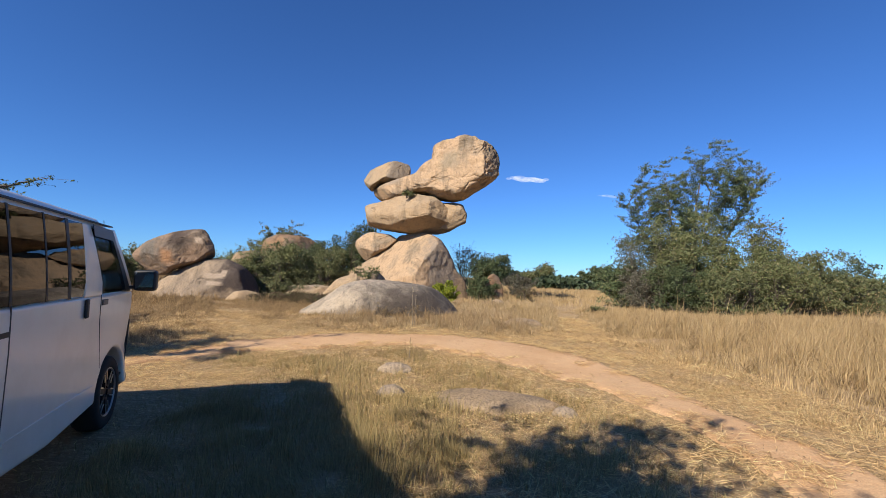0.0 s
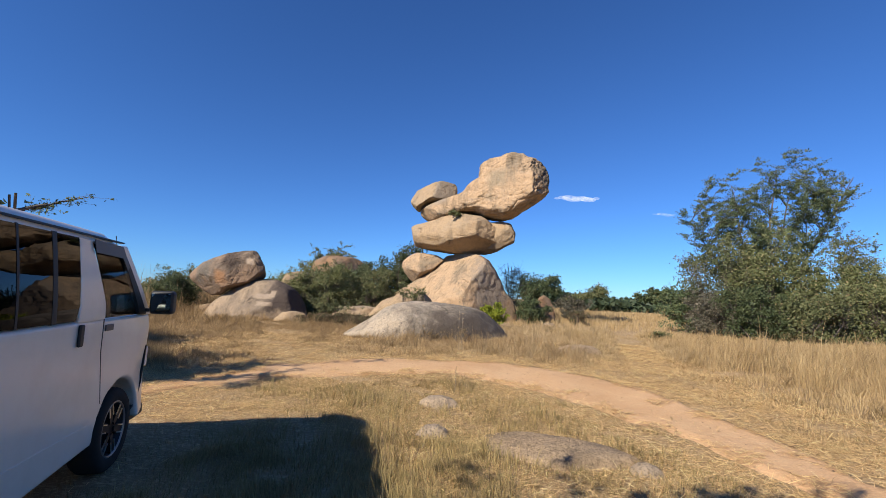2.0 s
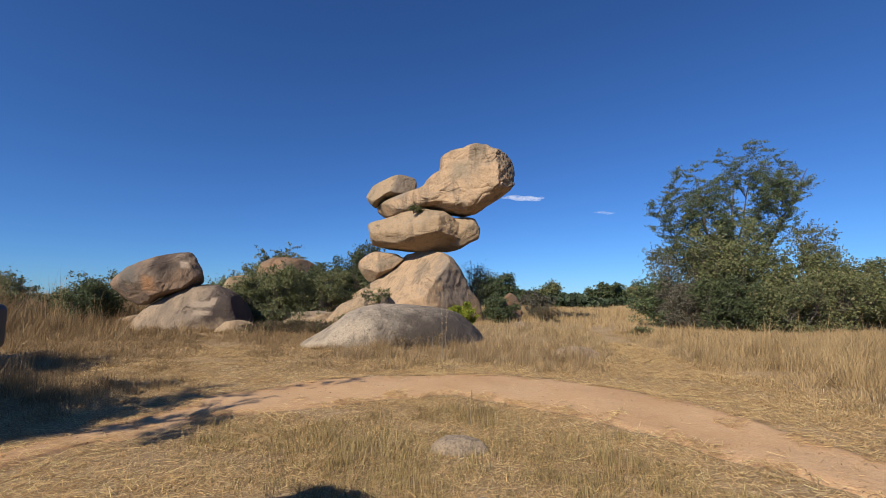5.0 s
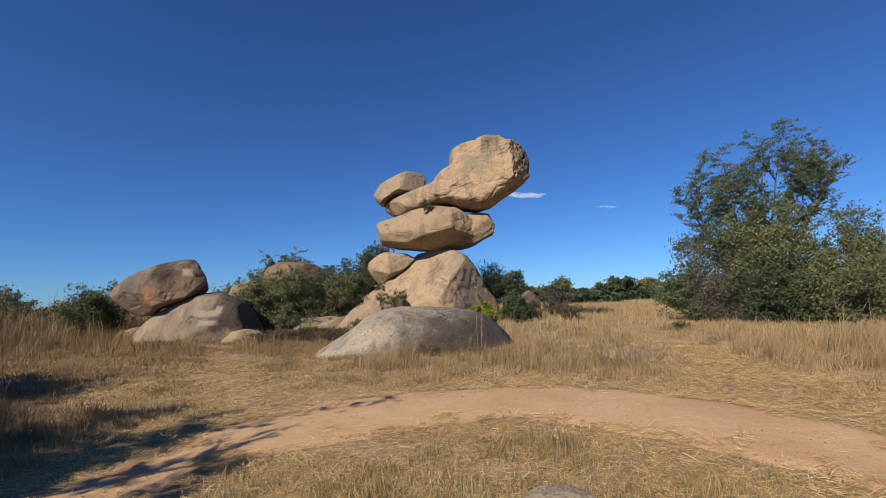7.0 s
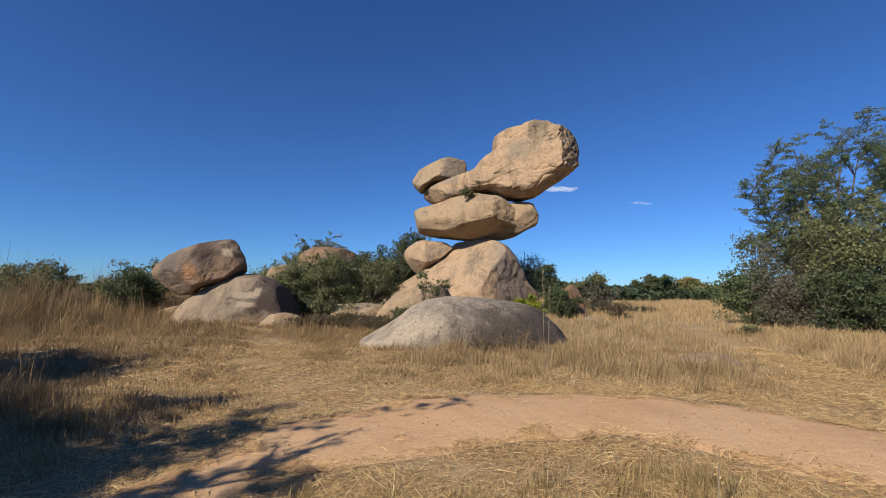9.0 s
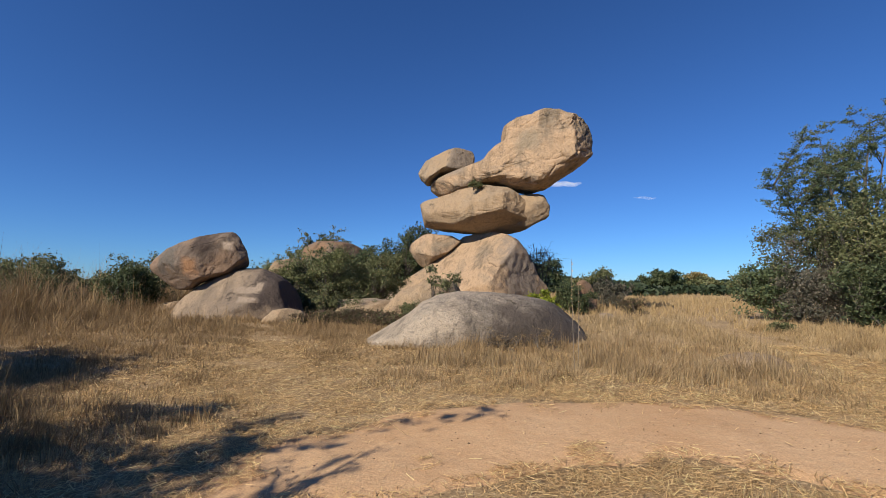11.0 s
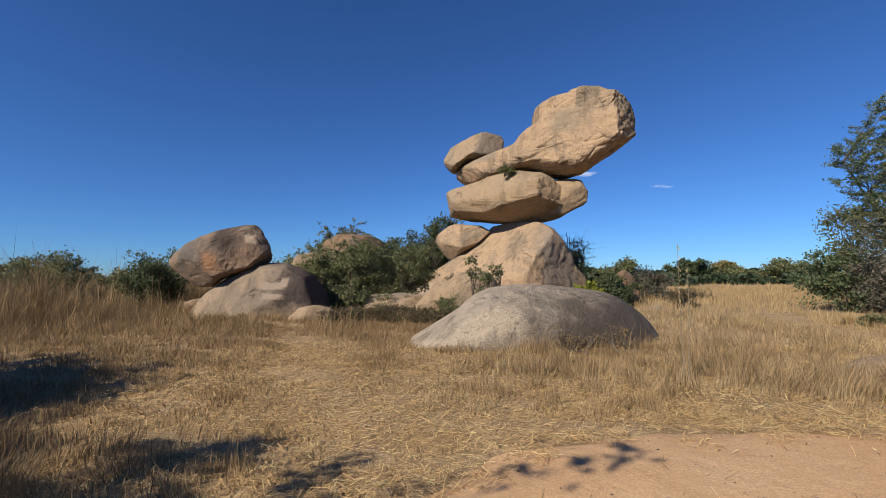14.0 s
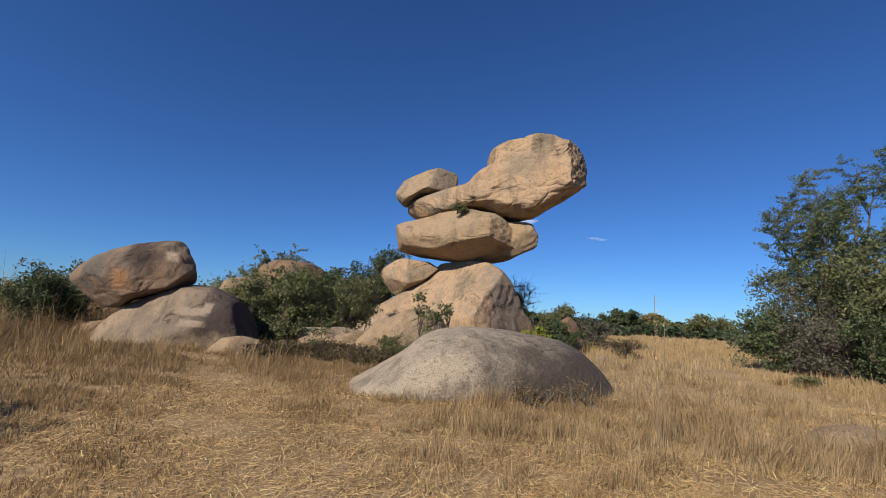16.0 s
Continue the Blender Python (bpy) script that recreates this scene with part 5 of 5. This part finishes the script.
        for f0, f1 in ((-1.08, -1.03), (-1.42, -1.40), (-1.855, -1.83), (-2.78, -2.75)):
            part("window_divider", slab([(f0, 1.26), (f1, 1.26), (f1, 1.78), (f0, 1.78)], 0.004, 0.02, left), black_plastic, van)
        pane = part("door_window", slab([(-0.355, 1.265), (0.32, 1.265), (-0.12, 1.77), (-0.555, 1.775), (-0.36, 1.37)], 0.0, 0.005, left), glass_clear, van)
        pane.visible_shadow = False
        part("window_visor", slab([(-0.565, 1.785), (-0.555, 1.70), (-0.10, 1.69), (-0.02, 1.60), (0.02, 1.63), (-0.08, 1.775)], 0.018, 0.004, left), smoked, van)
    # seams, rail, creases and handles on the near side
    for corners in ([(-1.845, 0.42), (-1.835, 0.42), (-1.805, 1.0), (-1.815, 1.26), (-1.825, 1.26), (-1.815, 1.0)],
                    [(-0.385, 1.26), (-0.377, 1.26), (-0.377, 1.02), (-0.300, 0.62), (-0.308, 0.62), (-0.386, 1.02)]):
        part("door_seam", slab(corners, 0.0015, 0.004), black_plastic, van)
    part("sliding_rail", slab([(-3.3, 1.075), (-1.82, 1.095), (-1.82, 1.125), (-3.3, 1.105)], 0.002, 0.006), black_plastic, van)
    part("body_crease", slab([(-1.80, 0.485), (-0.62, 0.485), (-0.46, 0.505), (-0.62, 0.512), (-1.80, 0.512)], 0.006, 0.02), van_paint, van)
    part("bumper_seam", slab([(0.40, 0.40), (0.52, 0.44), (0.60, 0.62), (0.66, 0.95), (0.652, 0.95), (0.59, 0.625), (0.51, 0.455), (0.40, 0.415)], -0.03, 0.05), black_plastic, van)
    bm = bmesh.new()
    boxed(bm, 0.46, 0.82, 0.06, VAN_W - 0.06, 0.27, 0.38)
    bevelled(part("bumper_skirt", bm, black_plastic, van), 0.03, 3)
    bm = bmesh.new()
    boxed(bm, -0.755, -0.70, -0.022, 0.0, 1.09, 1.24)
    bevelled(part("door_handle", bm, black_plastic, van, "black upright sliding door handle"), 0.02, 4)
    bm = bmesh.new()
    boxed(bm, -0.36, -0.23, -0.012, 0.0, 1.165, 1.215)
    bevelled(part("door_handle", bm, plain("handle_grey", (0.10, 0.09, 0.085), 0.5), van, "dark grey front door handle"), 0.01, 3)
    # mirrors
    for y, s in ((0.0, -1), (VAN_W, 1)):
        bm = bmesh.new()
        for v in boxed(bm, 0.37, 0.50, min(y + s * 0.035, y + s * 0.25), max(y + s * 0.035, y + s * 0.25), 1.26, 1.475):
            v.co.x += 0.28 * (abs(v.co.y - y) - 0.1) * -1
        housing = bevelled(part("wing_mirror", bm, black_plastic, van, "black wing mirror"), 0.035, 4)
        bm = bmesh.new()
        for v in boxed(bm, 0.362, 0.368, min(y + s * 0.06, y + s * 0.228), max(y + s * 0.06, y + s * 0.228), 1.285, 1.45):
            v.co.x += 0.28 * (abs(v.co.y - y) - 0.1) * -1
        if s < 0:
            part("mirror_pane", bm, mirror_glass, housing, "mirror glass")
        bm = bmesh.new()
        boxed(bm, 0.42, 0.48, min(y - s * 0.02, y + s * 0.07), max(y - s * 0.02, y + s * 0.07), 1.28, 1.31)
        part("mirror_arm", bm, black_plastic, housing)
    # windscreen, rear panel, cabin
    bm = bmesh.new()
    bm.faces.new([bm.verts.new(c) for c in ((0.52, 0.06, BELT), (0.52, VAN_W - 0.06, BELT), (0.03, VAN_W - 0.12, 1.86), (0.03, 0.12, 1.86))])
    bmesh.ops.solidify(bm, geom=bm.faces[:], thickness=0.006)
    screen = part("windscreen", bm, glass_clear, van)
    screen.visible_shadow = False
    bm = bmesh.new()
    boxed(bm, -4.0, -3.95, 0.06, VAN_W - 0.06, BELT - 0.01, 1.86)
    bevelled(part("tailgate", bm, van_paint, van), 0.02, 2)
    bm = bmesh.new()
    boxed(bm, -3.9, 0.5, 0.06, VAN_W - 0.06, 1.245, 1.268)
    part("cabin_trim", bm, black_plastic, van)
    for f, y in ((-0.42, 0.42), (-0.42, 1.22), (-1.35, 0.45), (-1.35, 1.15), (-2.2, 0.45), (-2.2, 1.15), (-3.0, 0.8)):
        bm = bmesh.new()
        for v in boxed(bm, f - 0.10, f + 0.05, y - 0.25, y + 0.25, 1.1, 1.50):
            v.co.x -= 0.25 * (v.co.z - 1.1)
        seat = bevelled(part("seat", bm, seat_cloth, van), 0.04, 3)
        bm = bmesh.new()
        boxed(bm, f - 0.20, f - 0.11, y - 0.13, y + 0.13, 1.51, 1.68)
        bevelled(part("headrest", bm, seat_cloth, seat), 0.03, 3)
    bm = bmesh.new()
    n, m = 28, 6
    grid = [[bm.verts.new(Matrix.Translation((0.10, 0.42, 1.40)) @ Matrix.Rotation(radians(62), 4, "Y") @ Vector(((0.19 + 0.015 * math.cos(2 * math.pi * q / m)) * math.cos(2 * math.pi * p / n), (0.19 + 0.015 * math.cos(2 * math.pi * q / m)) * math.sin(2 * math.pi * p / n), 0.015 * math.sin(2 * math.pi * q / m)))) for q in range(m)] for p in range(n)]
    for p in range(n):
        for q in range(m):
            bm.faces.new((grid[p][q], grid[(p + 1) % n][q], grid[(p + 1) % n][(q + 1) % m], grid[p][(q + 1) % m]))
    part("steering_wheel", bm, black_plastic, van, smooth=True)
    # lamps, aerial
    for y0, y1 in ((0.07, 0.38), (VAN_W - 0.38, VAN_W - 0.07)):
        bm = bmesh.new()
        boxed(bm, 0.74, 0.845, y0, y1, 0.72, 0.93)
        bevelled(part("headlight", bm, lamp_clear, van), 0.03, 3)
        bm = bmesh.new()
        boxed(bm, -4.015, -3.9, y0 - 0.04, y0 + 0.08, 0.8, 1.2)
        bevelled(part("tail_light", bm, lamp_red, van), 0.02, 2)
    grow("aerial", *tubes([[((0.14, 0.16, 1.76), 0.004), ((0.02, 0.14, 1.93), 0.003)]], 5), black_plastic, van)
    # wheels
    def lathe(profile, n=40):
        bm = bmesh.new()
        rows = [[bm.verts.new((r * math.cos(2 * math.pi * k / n), y, r * math.sin(2 * math.pi * k / n))) for r, y in profile] for k in range(n)]
        for k in range(n):
            for j in range(len(profile) - 1):
                bm.faces.new((rows[k][j], rows[k][j + 1], rows[(k + 1) % n][j + 1], rows[(k + 1) % n][j]))
        bmesh.ops.recalc_face_normals(bm, faces=bm.faces)
        return bm
    for f, y, s in ((0.06, 0.015, 1), (-2.55, 0.03, 1), (0.06, VAN_W - 0.015, -1), (-2.55, VAN_W - 0.03, -1)):
        wheel = part("wheel", lathe([(0.0, 0.055 * s), (0.06, 0.03 * s), (0.075, 0.06 * s), (0.10, 0.10 * s), (0.195, 0.10 * s), (0.205, 0.02 * s), (0.218, 0.01 * s)]), rim_black, van, "black alloy wheel", True)
        wheel.location = (f, y, 0.335)
        part("tyre", lathe([(0.218, 0.012 * s), (0.24, 0.0), (0.30, 0.0), (0.322, 0.018 * s), (0.332, 0.05 * s), (0.332, 0.17 * s), (0.31, 0.20 * s), (0.2, 0.2 * s)]), rubber, wheel, smooth=True)
        part("rim_edge", lathe([(0.208, 0.018 * s), (0.216, 0.004 * s), (0.223, 0.010 * s)]), plain("rim_edge", (0.22, 0.22, 0.22), 0.35, 0.5, 0.7), wheel, smooth=True)
        for k in range(6):
            bm = bmesh.new()
            for v in boxed(bm, 0.05, 0.205, min(0.02 * s, 0.06 * s), max(0.02 * s, 0.06 * s), -0.022, 0.022):
                if v.co.x > 0.1:
                    v.co.z *= 1.7
            bmesh.ops.rotate(bm, verts=bm.verts[:], cent=(0, 0, 0), matrix=Matrix.Rotation(radians(60 * k + 14), 3, "Y"))
            part("spoke", bm, rim_black, wheel)
            for side in (-1, 1):
                bm = bmesh.new()
                boxed(bm, 0.11, 0.203, min(0.014 * s, 0.02 * s), max(0.014 * s, 0.02 * s), side * 0.030 - 0.005, side * 0.030 + 0.005)
                bmesh.ops.rotate(bm, verts=bm.verts[:], cent=(0, 0, 0), matrix=Matrix.Rotation(radians(60 * k + 14), 3, "Y"))
                part("spoke_edge", bm, silver, wheel)
    return tagged(van, "white minibus van with tinted windows parked on dry grass", "van")


build_van()
